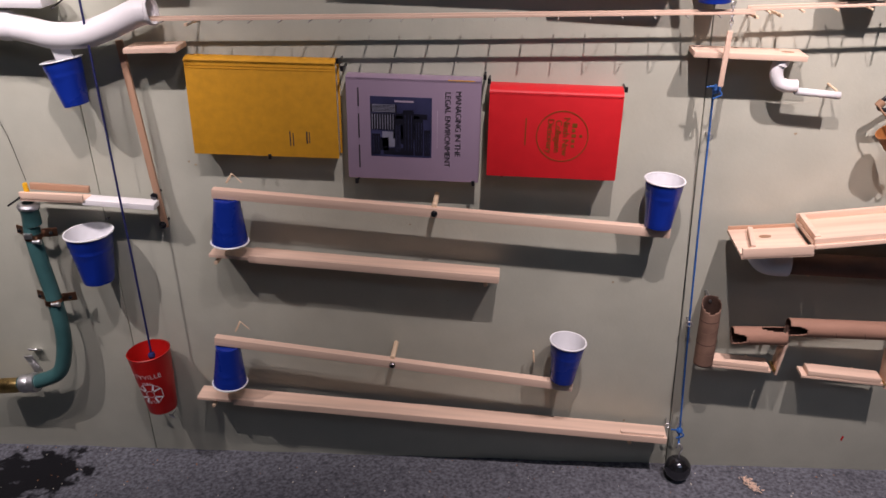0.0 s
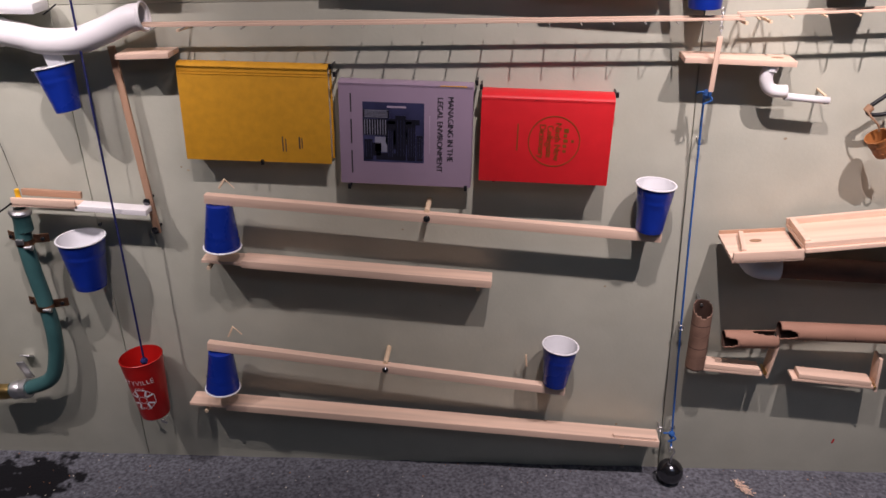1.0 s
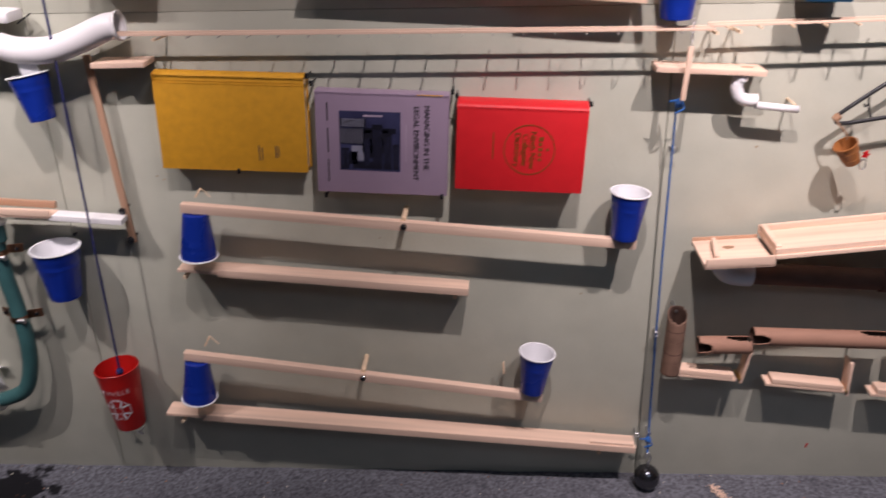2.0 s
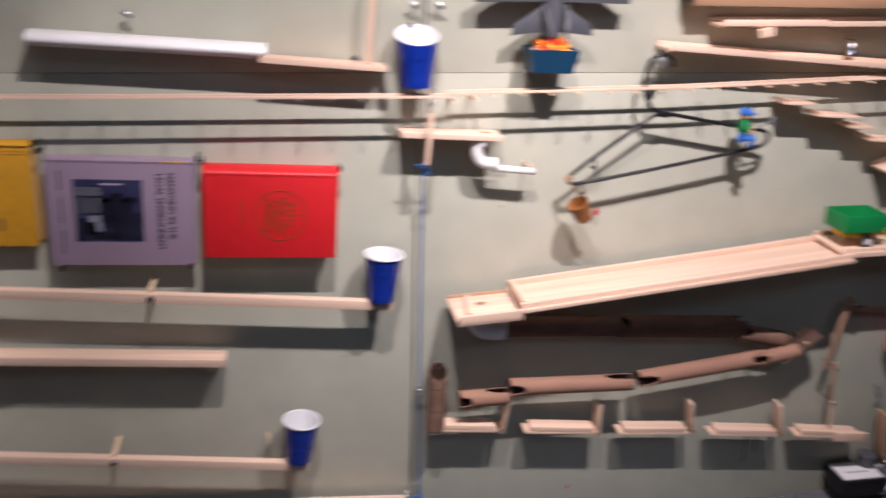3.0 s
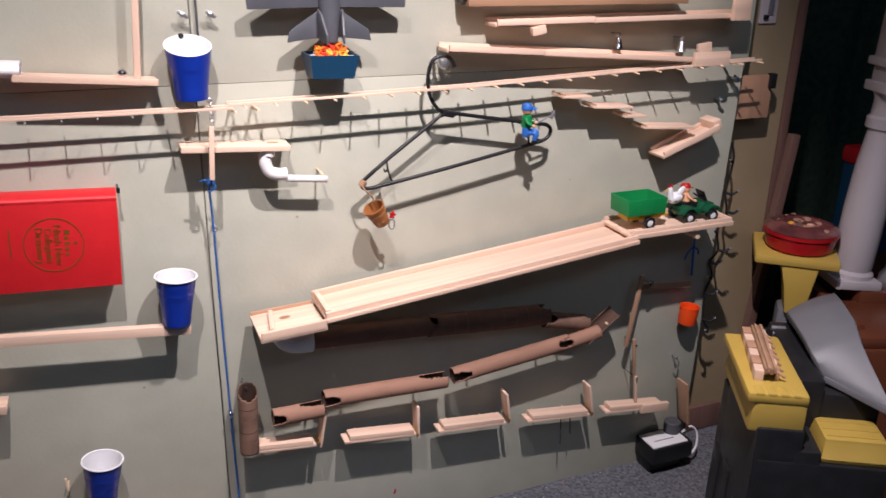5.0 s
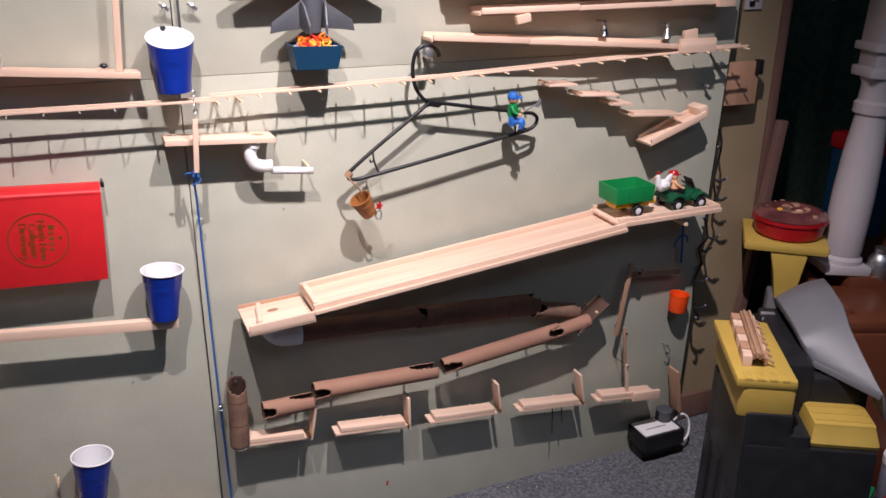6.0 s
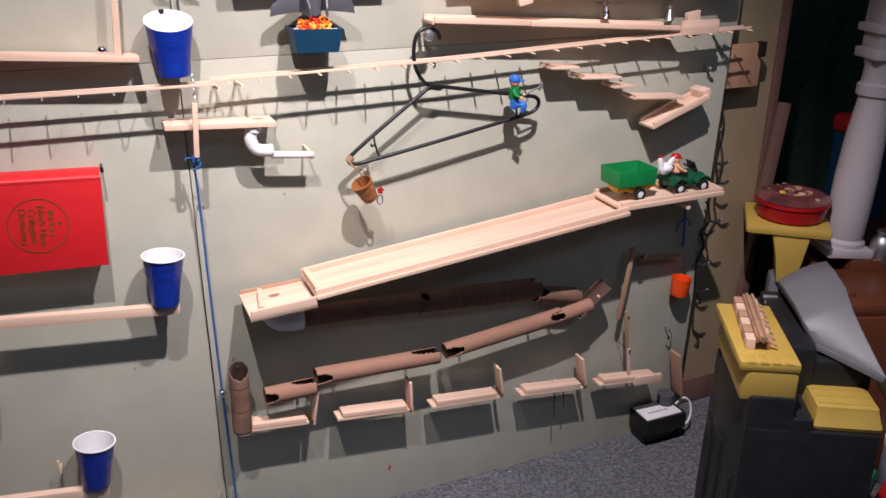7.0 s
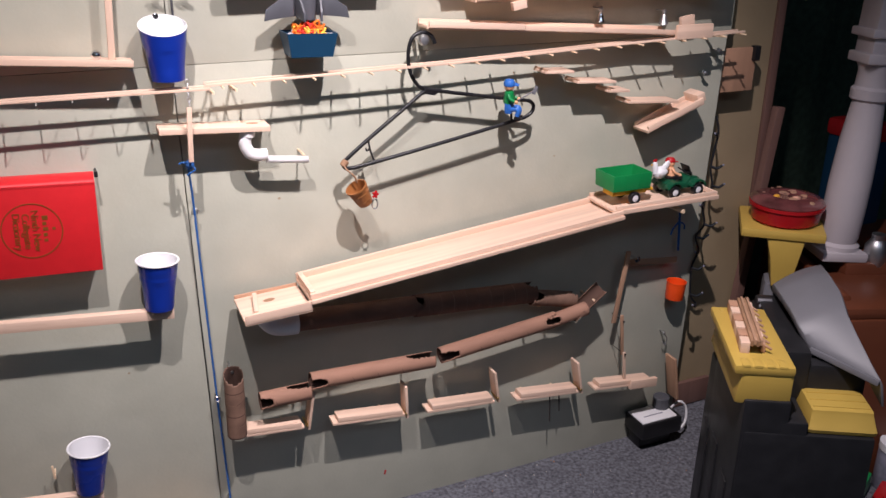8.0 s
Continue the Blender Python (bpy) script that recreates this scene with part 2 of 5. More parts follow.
            out.append(0.5 * ((2 * p1) + (p2 - p0) * t + (2 * p0 - 5 * p1 + 4 * p2 - p3) * t * t + (3 * p1 - p0 - 3 * p2 + p3) * t ** 3))
    out.append(pts[-1])
    return out


def sweep(pts, radius, seg=10, smooth=8, caps=True, m=None):
    """A round rod along a line; radius is a number or a function of 0..1."""
    line = curve_points(pts, smooth) if smooth else [Vector(p) for p in pts]
    bm = bmesh.new()
    side = None
    rings = []
    n = len(line)
    for i, p in enumerate(line):
        d = (line[min(i + 1, n - 1)] - line[max(i - 1, 0)]).normalized()
        if side is None:
            side = d.orthogonal().normalized()
        side = (side - d * side.dot(d)).normalized()
        up = d.cross(side)
        r = radius(i / (n - 1)) if callable(radius) else radius
        rings.append([bm.verts.new(p + r * (math.cos(2 * math.pi * k / seg) * side + math.sin(2 * math.pi * k / seg) * up)) for k in range(seg)])
    for a, b in zip(rings, rings[1:]):
        for i in range(seg):
            j = (i + 1) % seg
            bm.faces.new((a[i], b[i], b[j], a[j]))
    if caps:
        bm.faces.new(rings[0])
        bm.faces.new(rings[-1])
    return solid(bm, m)


def prism(outline, depth, bevel=0.0, m=None):
    """An outline in x and z, pulled out to depth along y (centred)."""
    bm = bmesh.new()
    f = bm.faces.new([bm.verts.new((x, -depth / 2, z)) for x, z in outline])
    g = bmesh.ops.extrude_face_region(bm, geom=[f])
    bmesh.ops.translate(bm, vec=(0, depth, 0), verts=[v for v in g["geom"] if isinstance(v, bmesh.types.BMVert)])
    if bevel:
        bmesh.ops.bevel(bm, geom=bm.edges[:], offset=bevel, segments=2, profile=0.6, affect="EDGES")
    return solid(bm, m)


def along(p, q):
    """A pose whose x axis runs from p to q, its origin midway."""
    p, q = Vector(p), Vector(q)
    x = (q - p).normalized()
    y = Y_AXIS if abs(x.y) < 0.9 else Vector((1, 0, 0))
    z = x.cross(y).normalized()
    y = z.cross(x)
    r = Matrix((x, y, z)).transposed().to_4x4()
    return Matrix.Translation((p + q) / 2) @ r


def bar(name, p, q, depth, height, mat, parent=None, label="", bevel=0.0012):
    """A straight wooden stick from p to q, depth along y."""
    length = (Vector(q) - Vector(p)).length
    return part(name, block(length, depth, height, bevel), mat, parent, label, along(p, q))


def rod(name, p, q, r, mat, parent=None, label="", seg=12):
    length = (Vector(q) - Vector(p)).length
    bm = lathe([(0, -length / 2), (r * 0.88, -length / 2), (r, -length / 2 + r * 0.15), (r, length / 2 - r * 0.15), (r * 0.88, length / 2), (0, length / 2)], seg)
    return part(name, bm, mat, parent, label, along(p, q) @ pose(0, 0, 0, 0, 90, 0))


def screw(parent, x, y, z, r=0.005, mat=None, name="screw"):
    """A round screw head that stands out of the wall, with its shank."""
    bm = lathe([(r * 0.4, 0.0), (r * 0.4, 0.004 - y * 1.0), (r, 0.0045 - y), (r * 0.95, 0.006 - y), (r * 0.5, 0.0075 - y), (0, 0.0078 - y)], 12)
    return part(name, bm, mat or STEEL, parent, "", pose(x, 0, z, 90, 0, 0))


def letters(text, size, mat, name, parent, m, spacing=1.0, bend=None, depth=0.0003, stretch=1.0, thin=0.00025):
    """Raised letters in the built-in font, standing in x and z, optionally bent by a function."""
    cu = bpy.data.curves.new(name, "FONT")
    cu.body, cu.size, cu.align_x, cu.align_y, cu.space_character, cu.extrude = text, size, "CENTER", "CENTER", spacing, depth
    cu.offset = -thin
    tmp = new(name, cu)
    me = bpy.data.meshes.new_from_object(tmp.evaluated_get(bpy.context.evaluated_depsgraph_get()))
    bpy.data.objects.remove(tmp)
    bm = bmesh.new()
    bm.from_mesh(me)
    bpy.data.meshes.remove(me)
    bmesh.ops.transform(bm, matrix=pose(0, 0, 0, 90, 0, 0) @ Matrix.Diagonal((stretch, 1, 1, 1)), verts=bm.verts[:])
    if bend:
        for v in bm.verts:
            v.co = bend(v.co)
    return part(name, bm, mat, parent, "", m)


# ---- large structure ----


def structure(name, bm, mat, label, category, m=None):
    return tagged(part(name, bm, mat, None, "", m), label, category, "", "structure")


def slab(name, x0, x1, y0, y1, z0, z1, mat, label, category, bevel=0.0):
    bm = block(x1 - x0, y1 - y0, z1 - z0, bevel)
    return structure(name, bm, mat, label, category, pose((x0 + x1) / 2, (y0 + y1) / 2, (z0 + z1) / 2))


SEAMS = [-3.2, -1.985, -0.7665, 0.4465, 1.70]
for i, (a, b) in enumerate(zip(SEAMS, SEAMS[1:])):
    for j, (lo, hi) in enumerate(((0.0, 1.058), (1.058, 2.45))):
        panel_ob = slab("wall_panel_%d" % (2 * i + j + 1), a + 0.0010, b - 0.0010, 0.0, 0.018, lo + (0.0005 if j else -0.004), hi - 0.0005, PAINT,
                        "sage green painted plywood wall panel with faint stains", "wall panel", 0.0006)
        if b == SEAMS[-1] and j == 0:
            # its free edge is cut askew
            for v in panel_ob.data.vertices:
                if v.co.x > 0:
                    v.co.x -= 0.010 + 0.034 * (0.529 - v.co.z) / 1.058
slab("wall_backing", -3.2, 1.64, 0.019, 0.04, 0.0, 2.45, GAP, "near-black sheet behind the plywood panels for the shade in their seams", "wall")

# carpet, with a slightly uneven pile
bm = bmesh.new()
bmesh.ops.create_grid(bm, x_segments=220, y_segments=150, size=0.5)
for v in bm.verts:
    v.co.x = v.co.x * 6.8 + 0.2
    v.co.y = v.co.y * 4.9 - 1.05
    v.co.z = 0.003 * noise.noise((v.co.x * 9, v.co.y * 9, 0)) + 0.002 * noise.noise((v.co.x * 31, v.co.y * 31, 2)) - 0.002
structure("floor", bm, CARPET, "worn blue-grey cut-pile carpet floor", "floor")
slab("ceiling", -3.3, 3.7, -3.6, 1.5, 2.45, 2.5, ROOM, "unseen plain ceiling closing the room, cool grey for bounce light", "ceiling")
slab("wall_south", -3.3, 3.7, -3.6, -3.5, 0, 2.45, ROOM, "unseen plain wall closing the room, cool grey for bounce light", "wall")
slab("wall_west", -3.3, -3.2, -3.5, 0.04, 0, 2.45, ROOM, "unseen plain wall closing the room, cool grey for bounce light", "wall")
slab("wall_east", 3.6, 3.7, -3.5, 1.5, 0, 2.45, DARK, "plain wall with the unlit corner's darkness put into its colour", "wall")
slab("wall_return", 1.66, 1.925, 0.08, 0.20, 0, 2.45, TAN, "tan painted wall end beside a doorway", "wall")
slab("wall_far", 1.66, 3.6, 1.3, 1.4, 0, 2.45, DARK, "far wall with the unlit room's darkness put into its colour", "wall")
slab("door_casing", 1.903, 1.927, 0.068, 0.0795, 0.0, 2.45, TRIM, "brown stained wooden door casing, scuffed", "trim", 0.003)
structure("door_trim", block(0.026, 0.022, 0.90, 0.003), TRIM, "loose brown stained trim board leaning at the doorway", "trim", pose(1.893, 0.054, 0.405, 0, 5.4, 0))
slab("baseboard", 1.66, 1.84, 0.066, 0.0795, 0.0, 0.075, TRIM, "brown stained wooden baseboard", "baseboard", 0.003)

# ---- books on the wall ----


def book(x, z, w, h, thick, tilt, cover, label, spine_round=0.006):
    """A hardback hung with its spine upwards: x, z is the middle of the front cover."""
    b = thing("book", x, 0.0, z - h / 2, label, "book", "books on the wall")
    turn = pose(x, 0, z, 0, tilt, 0)
    part("front_cover", block(w, 0.003, h, 0.001), cover, b, "", turn @ pose(0, -thick + 0.0015, 0))
    part("back_cover", block(w, 0.003, h, 0.001), cover, b, "", turn @ pose(0, -0.004, 0))
    part("pages", block(w - 0.008, thick - 0.009, h - 0.006, 0.0005), PAGES, b, "", turn @ pose(0, -thick / 2 - 0.0012, 0.001))
    n = 24
    outer = [(-(thick - 0.0025) * i / n, spine_round * math.sin(math.pi * i / n) ** 0.5) for i in range(n + 1)]
    inner = [(-(thick - 0.0025) * (1 - i / n), spine_round * math.sin(math.pi * i / n) ** 0.5 - 0.004) for i in range(n + 1)]
    bm = bmesh.new()
    f = bm.faces.new([bm.verts.new((-w / 2, yy, zz)) for yy, zz in outer + inner])
    g = bmesh.ops.extrude_face_region(bm, geom=[f])
    bmesh.ops.translate(bm, vec=(w, 0, 0), verts=[v for v in g["geom"] if isinstance(v, bmesh.types.BMVert)])
    part("spine", bm, cover, b, "", turn @ pose(0, -0.0025, h / 2 - 0.0012))
    return b, turn @ pose(0, -thick - 0.0004, 0)


def bars(b, face, rows, mat, name="print_line"):
    """Plain bars for small unreadable print: x, z, width, height."""
    for x, z, w, h in rows:
        part(name, block(w, 0.0005, h, 0), mat, b, "", face @ pose(x, 0, z))


yellow_book, face = book(-0.3845, 0.853, 0.288, 0.186, 0.040, 2.2, GOLD_CLOTH, "large mustard yellow cloth-bound book hung spine upwards")
bars(yellow_book, face, [(0.050, -0.055, 0.0022, 0.030), (0.056, -0.057, 0.0018, 0.026), (0.083, -0.052, 0.0028, 0.024), (0.088, -0.052, 0.0018, 0.022)], INK)
for gx, gz in ((0.0, 0.083), (0.0, 0.078)):
    part("cloth_crease", block(0.286, 0.001, 0.0012, 0.0004), GOLD_CLOTH, yellow_book, "", face @ pose(gx, 0, gz))

lilac_book, face = book(-0.0975, 0.810, 0.254, 0.200, 0.038, 2.6, LILAC, "lilac hardback textbook with a night city photograph on it", 0.003)
photo = part("photograph", block(0.117, 0.0006, 0.118, 0), NAVY, lilac_book, "dark blue night photograph of city towers", face @ pose(-0.023, 0, 0.006))
turned = face @ pose(-0.023, -0.0006, 0.006)
for bx, bz, bw, bh, mt in ((-0.033, 0.036, 0.050, 0.016, NIGHT), (-0.035, 0.010, 0.046, 0.032, NIGHT), (-0.022, -0.024, 0.028, 0.030, PHOTO_GREY),
                           (-0.040, -0.034, 0.032, 0.026, NIGHT), (0.010, 0.000, 0.050, 0.046, NIGHT), (0.020, 0.022, 0.060, 0.010, NIGHT),
                           (0.004, -0.018, 0.020, 0.030, NIGHT), (0.006, 0.0505, 0.036, 0.0035, LILAC_PALE), (0.018, -0.002, 0.036, 0.014, NAVY), (-0.008, -0.048, 0.052, 0.014, NIGHT)):
    part("tower", block(bw, 0.0004, bh, 0), mt, photo, "", turned @ pose(bx, 0, bz))
for bx, bw, lo, hi, mt in ((0.014, 0.020, -0.055, 0.034, NIGHT), (0.034, 0.016, -0.055, 0.018, NIGHT), (-0.006, 0.012, -0.055, 0.012, NIGHT), (0.050, 0.012, -0.055, -0.004, NIGHT), (-0.048, 0.016, -0.055, -0.014, NIGHT)):
    part("tower", block(bw, 0.0004, hi - lo, 0), mt, photo, "", turned @ pose(bx, -0.0002, (lo + hi) / 2))
    for k in range(3):
        part("facade_stripe", block(0.0007, 0.0003, (hi - lo) * 0.8, 0), NAVY, photo, "", turned @ pose(bx - bw * 0.3 + bw * 0.3 * k, -0.0006, (lo + hi) / 2))
for k in range(9):
    part("facade_stripe", block(0.0016, 0.0004, 0.029, 0), PHOTO_GREY, photo, "", turned @ pose(-0.055 + 0.005 * k, -0.0004, 0.010))
for k in range(6):
    part("facade_stripe", block(0.044, 0.0004, 0.0012, 0), PHOTO_GREY, photo, "", turned @ pose(-0.033, -0.0004, 0.030 + 0.0026 * k))
down = pose(0, 0, 0, 0, 90, 0)
letters("MANAGING IN THE", 0.0152, INK, "title_line", lilac_book, face @ pose(0.085, -0.0004, 0.016) @ down, 0.95, thin=0.00002)
letters("LEGAL ENVIRONMENT", 0.0152, INK, "title_line", lilac_book, face @ pose(0.065, -0.0004, 0.004) @ down, 0.95, thin=0.00002)
bars(lilac_book, face, [(-0.104, 0.062, 0.0026, 0.036), (-0.104, 0.006, 0.0026, 0.048), (-0.104, -0.055, 0.0026, 0.046)], INK)
bars(lilac_book, face, [(0.046, 0.004, 0.0014, 0.074)], LILAC_PALE)
bars(lilac_book, face, [(0.090, 0.0995, 0.05, 0.0015)], YELLOW, "cover_tab")

red_book, face = book(0.1665, 0.804, 0.243, 0.163, 0.060, 2.7, RED_CLOTH, "thick red hardback dictionary with a gilt circle stamped on it", 0.010)
bm = bmesh.new()
ring_in = [bm.verts.new((0.0465 * math.cos(2 * math.pi * i / 64), 0, 0.0475 * math.sin(2 * math.pi * i / 64))) for i in range(64)]
ring_out = [bm.verts.new((0.0482 * math.cos(2 * math.pi * i / 64), 0, 0.0492 * math.sin(2 * math.pi * i / 64))) for i in range(64)]
for i in range(64):
    bm.faces.new((ring_in[i], ring_out[i], ring_out[(i + 1) % 64], ring_in[(i + 1) % 64]))
g = bmesh.ops.extrude_face_region(bm, geom=bm.faces[:])
bmesh.ops.translate(bm, vec=(0, 0.0006, 0), verts=[v for v in g["geom"] if isinstance(v, bmesh.types.BMVert)])
part("stamped_ring", bm, GILT, red_book, "gilt stamped circle", face @ pose(0.016, -0.0004, 0.002))
for k, (word, size) in enumerate((("Ninth New", 0.017), ("Collegiate", 0.0165), ("Dictionary", 0.0165))):
    letters(word, size, GILT, "title_line", red_book, face @ pose(0.022 - 0.0145 * k, -0.0004, 0.002) @ down, 0.95, thin=0.00005)
bars(red_book, face, [(0.0375, 0.024, 0.009, 0.008), (0.036, 0.014, 0.006, 0.006), (0.037, 0.004, 0.008, 0.006), (0.036, -0.006, 0.006, 0.006), (0.036, -0.016, 0.006, 0.005), (0.050, 0.004, 0.005, 0.005), (-0.052, 0.008, 0.0022, 0.052)], GILT, "stamped_bar")
for bx, bz in ((-0.231, 0.944), (-0.224, 0.930), (0.040, 0.911), (0.048, 0.904), (0.296, 0.886), (-0.38, 0.7585), (-0.212, 0.7085), (0.015, 0.7035), (0.07, 0.7225), (0.262, 0.7145)):
    c = thing("book_bracket", bx, 0, bz, "small black screw hook holding up a book", "hook", "book hooks")
    rod("shank", (bx, 0.001, bz), (bx, -0.044, bz), 0.002, BLACK, c)
    part("tip", block(0.006, 0.005, 0.010, 0.0012), BLACK, c, "", pose(bx, -0.044, bz + 0.002))

# ---- seesaw rails, shelves and cups ----


def peg(parent, x, z, y=-0.05, r=0.0045, name="peg"):
    return rod(name, (x, 0.002, z), (x, y, z), r, DOWEL, parent)


def seesaw(x0, z0, x1, z1, px, pz, label):
    s = thing("seesaw_rail", px, -0.061, pz - 0.01, label, "seesaw", "marble seesaws")
    bar("beam", (x0, -0.061, z0), (x1, -0.061, z1), 0.017, 0.019, WOOD, s)
    rod("pivot_dowel", (px, 0.001, pz + 0.012), (px, -0.062, pz + 0.012), 0.0055, DOWEL, s)
    part("pivot_screw", lathe([(0, 0), (0.0065, 0), (0.0065, 0.003), (0.004, 0.006), (0, 0.0065)], 14), IRON, s, "", pose(px, -0.0695, pz, 90, 0, 0))
    return s


upper = seesaw(-0.500, 0.692, 0.394, 0.612, -0.060, 0.6525, "upper pine seesaw rail pivoted on a dowel")
lower = seesaw(-0.546, 0.350, 0.221, 0.250, -0.162, 0.300, "lower pine seesaw rail pivoted on a dowel")
for x, z, up in ((-0.475, 0.700, 0.020), (-0.505, 0.352, 0.026)):
    c = upper if z > 0.5 else lower
    bar("catch_stick", (x - 0.006, -0.03, z), (x + 0.008, -0.03, z + up), 0.004, 0.004, DOWEL, c)
    bar("catch_stick", (x + 0.008, -0.03, z + up), (x + 0.026, -0.03, z + up - 0.020), 0.002, 0.002, DOWEL, c)


def trough(x0, z0, x1, z1, label, pegs, group="marble rails"):
    t = thing("marble_rail", (x0 + x1) / 2, -0.04, (z0 + z1) / 2 - 0.012, label, "marble rail", group)
    d = (Vector((x1, 0, z1)) - Vector((x0, 0, z0))).normalized()
    up = Vector((-d.z, 0, d.x))
    a, b = Vector((x0, -0.0385, z0)), Vector((x1, -0.0385, z1))
    bar("floor_strip", a, b, 0.046, 0.007, WOOD, t)
    off = up * 0.0035
    bar("front_strip", a + d * 0.085 + Vector((0, -0.0265, 0)) + off, b + Vector((-0.001, -0.0265, 0)) + off, 0.0065, 0.016, WOOD, t, "", 0.0006)
    bar("inlay_strip", a + d * 0.085 + up * 0.005, b + up * 0.005, 0.040, 0.004, WOOD, t, "", 0.0006)
    for x, z in pegs:
        peg(t, x, z, -0.058)
    return t


trough(-0.530, 0.552, 0.066, 0.503, "short sloping pine marble rail on dowel pegs", [(-0.518, 0.534), (0.038, 0.490)])
low_rail = trough(-0.612, 0.194, 0.430, 0.112, "long sloping pine marble rail close above the carpet", [(-0.578, 0.172), (0.352, 0.100)])
bar("stop_block", (0.330, -0.060, 0.131), (0.424, -0.060, 0.124), 0.010, 0.012, WOOD, low_rail)


def cup(x, y, z, r_top, r_bot, h, label, flip=False, tilt=(0, 0), cut=0.0, group="blue party cups"):
    """A ribbed party cup, white inside; z is the height of its base. flip: mouth down. cut: how much lower the front of the mouth is cut."""
    c = thing("plastic_cup", x, y, z, label, "cup", group)
    m = pose(x, y, z, tilt[0], tilt[1], 0) @ (pose(0, 0, h, 180, 0, 0) if flip else Matrix())

    def shape(a, zz):
        k = zz / h
        if 0.14 < k < 0.62:
            return 1 - 0.035 * max(0, math.cos(4 * a)) ** 0.5 * min(1, (k - 0.14) / 0.05, (0.62 - k) / 0.05) if math.cos(4 * a) > 0 else 1
        return 1

    def r(k):
        return r_bot + (r_top - r_bot) * k
    prof = [(0, 0.003), (r_bot * 0.86, 0.003), (r_bot * 0.9, 0), (r_bot, 0.001)]
    for k in (0.06, 0.12, 0.15, 0.2, 0.3, 0.4, 0.5, 0.57, 0.61, 0.64, 0.66, 0.68, 0.78, 0.80, 0.88, 0.97):
        prof.append((r(k) * (1.012 if k in (0.66, 0.80) and not cut else 1), h * k))
    inner = [(r(0.97) - 0.0008, h * 0.97)] + [(r(k) - 0.0012, h * k) for k in (0.9, 0.8, 0.64, 0.5, 0.3, 0.1)] + [(r_bot - 0.002, 0.006), (0, 0.006)]

    def shear(bm):
        if cut:
            for v in bm.verts:
                k = max(0, v.co.z / h - 0.25) / 0.75
                v.co.z += cut * k * (v.co.y / r_top - 0.2) * 0.6
        return bm
    part("outer_wall", shear(lathe(prof, 48, shape)), BLUE, c, "", m)
    part("liner", shear(lathe(inner, 48, shape)), WHITE, c, "white inside", m)
    if cut:
        # a plain cut edge in place of the rolled rim
        part("rim", shear(lathe([(r(0.97) - 0.0010, h * 0.966), (r(0.97) + 0.0003, h * 0.966), (r(0.97) + 0.0002, h * 0.974), (r(0.97) - 0.0011, h * 0.974), (r(0.97) - 0.0010, h * 0.966)], 48)), WHITE, c, "cut white edge", m)
        return c
    rim = [(r(0.97) - 0.001, h * 0.968), (r_top + 0.0012, h * 0.965), (r_top + 0.0026, h * 0.98), (r_top + 0.002, h * 0.997), (r_top + 0.0002, h), (r_top - 0.0012, h * 0.992), (r(0.97) - 0.001, h * 0.968)]
    part("rim", shear(lathe(rim, 48)), WHITE, c, "rolled white rim", m)
    return c


cup(-0.480, -0.061, 0.584, 0.0365, 0.0255, 0.097, "blue party cup fixed mouth down under a seesaw end", True, (0, 4))
cup(0.370, -0.061, 0.6255, 0.0365, 0.0255, 0.097, "blue party cup standing on a seesaw end", False, (0, 4))
cup(-0.529, -0.061, 0.239, 0.0365, 0.0255, 0.098, "blue party cup hanging mouth down from the lower seesaw", True, (0, 5))
cup(0.199, -0.061, 0.267, 0.0365, 0.0255, 0.097, "blue party cup standing on the lower seesaw end", False, (0, 6))
c = cup(-0.779, -0.056, 0.489, 0.0480, 0.0315, 0.114, "large blue party cup screwed to the wall below a chute")
screw(c, -0.757, -0.004, 0.610, 0.004, IRON)
c = cup(-0.737, -0.064, 0.872, 0.0368, 0.0235, 0.088, "blue party cup under the end of a white pipe", False, (-4, -10))
part("paper_chute", block(0.036, 0.002, 0.075, 0.0005), WHITE, c, "white plastic chute strip", pose(-0.744, -0.055, 0.952, 14, -6, 0))
c = cup(0.434, -0.052, 1.042, 0.0400, 0.0275, 0.098, "blue party cup with a slanted cut mouth screwed to the wall", False, (0, 0), 0.024)
screw(c, 0.428, -0.010, 1.146, 0.005, IRON)
# ---- left side: hose, pipes, chutes ----
hose = thing("hose", -0.90, -0.05, 0.2, "teal rubber hose with copper clamps and steel fittings", "hose")
part("tube", sweep([(-0.897, -0.05, 0.655), (-0.905, -0.05, 0.587), (-0.902, -0.05, 0.521), (-0.896, -0.05, 0.453), (-0.894, -0.05, 0.368), (-0.905, -0.05, 0.300), (-0.930, -0.05, 0.247), (-0.985, -0.05, 0.222), (-1.03, -0.05, 0.215)], 0.0165, 18), HOSE, hose)
for cx, cz, tilt in ((-0.904, 0.590, 4), (-0.897, 0.435, 2)):
    m = pose(cx, -0.05, cz, 0, tilt, 0)
    k = part("clamp", lathe([(0.0168, -0.006), (0.0185, -0.006), (0.0188, 0.0), (0.0185, 0.006), (0.0168, 0.006), (0.0168, -0.006)], 20), COPPER, hose, "", m)
    for sgn in (-1, 1):
        part("ear", block(0.030, 0.003, 0.019, 0.001), COPPER, k, "", m @ pose(sgn * 0.030, 0.012, 0.004, 0, 0, sgn * 22))
        part("ear_screw", lathe([(0, 0), (0.0045, 0), (0.004, 0.003), (0, 0.0035)], 10), IRON, k, "", m @ pose(sgn * 0.034, 0.010, 0.004, 90, 0, 0))
for cx, cz in ((-0.904, 0.582), (-0.899, 0.434)):
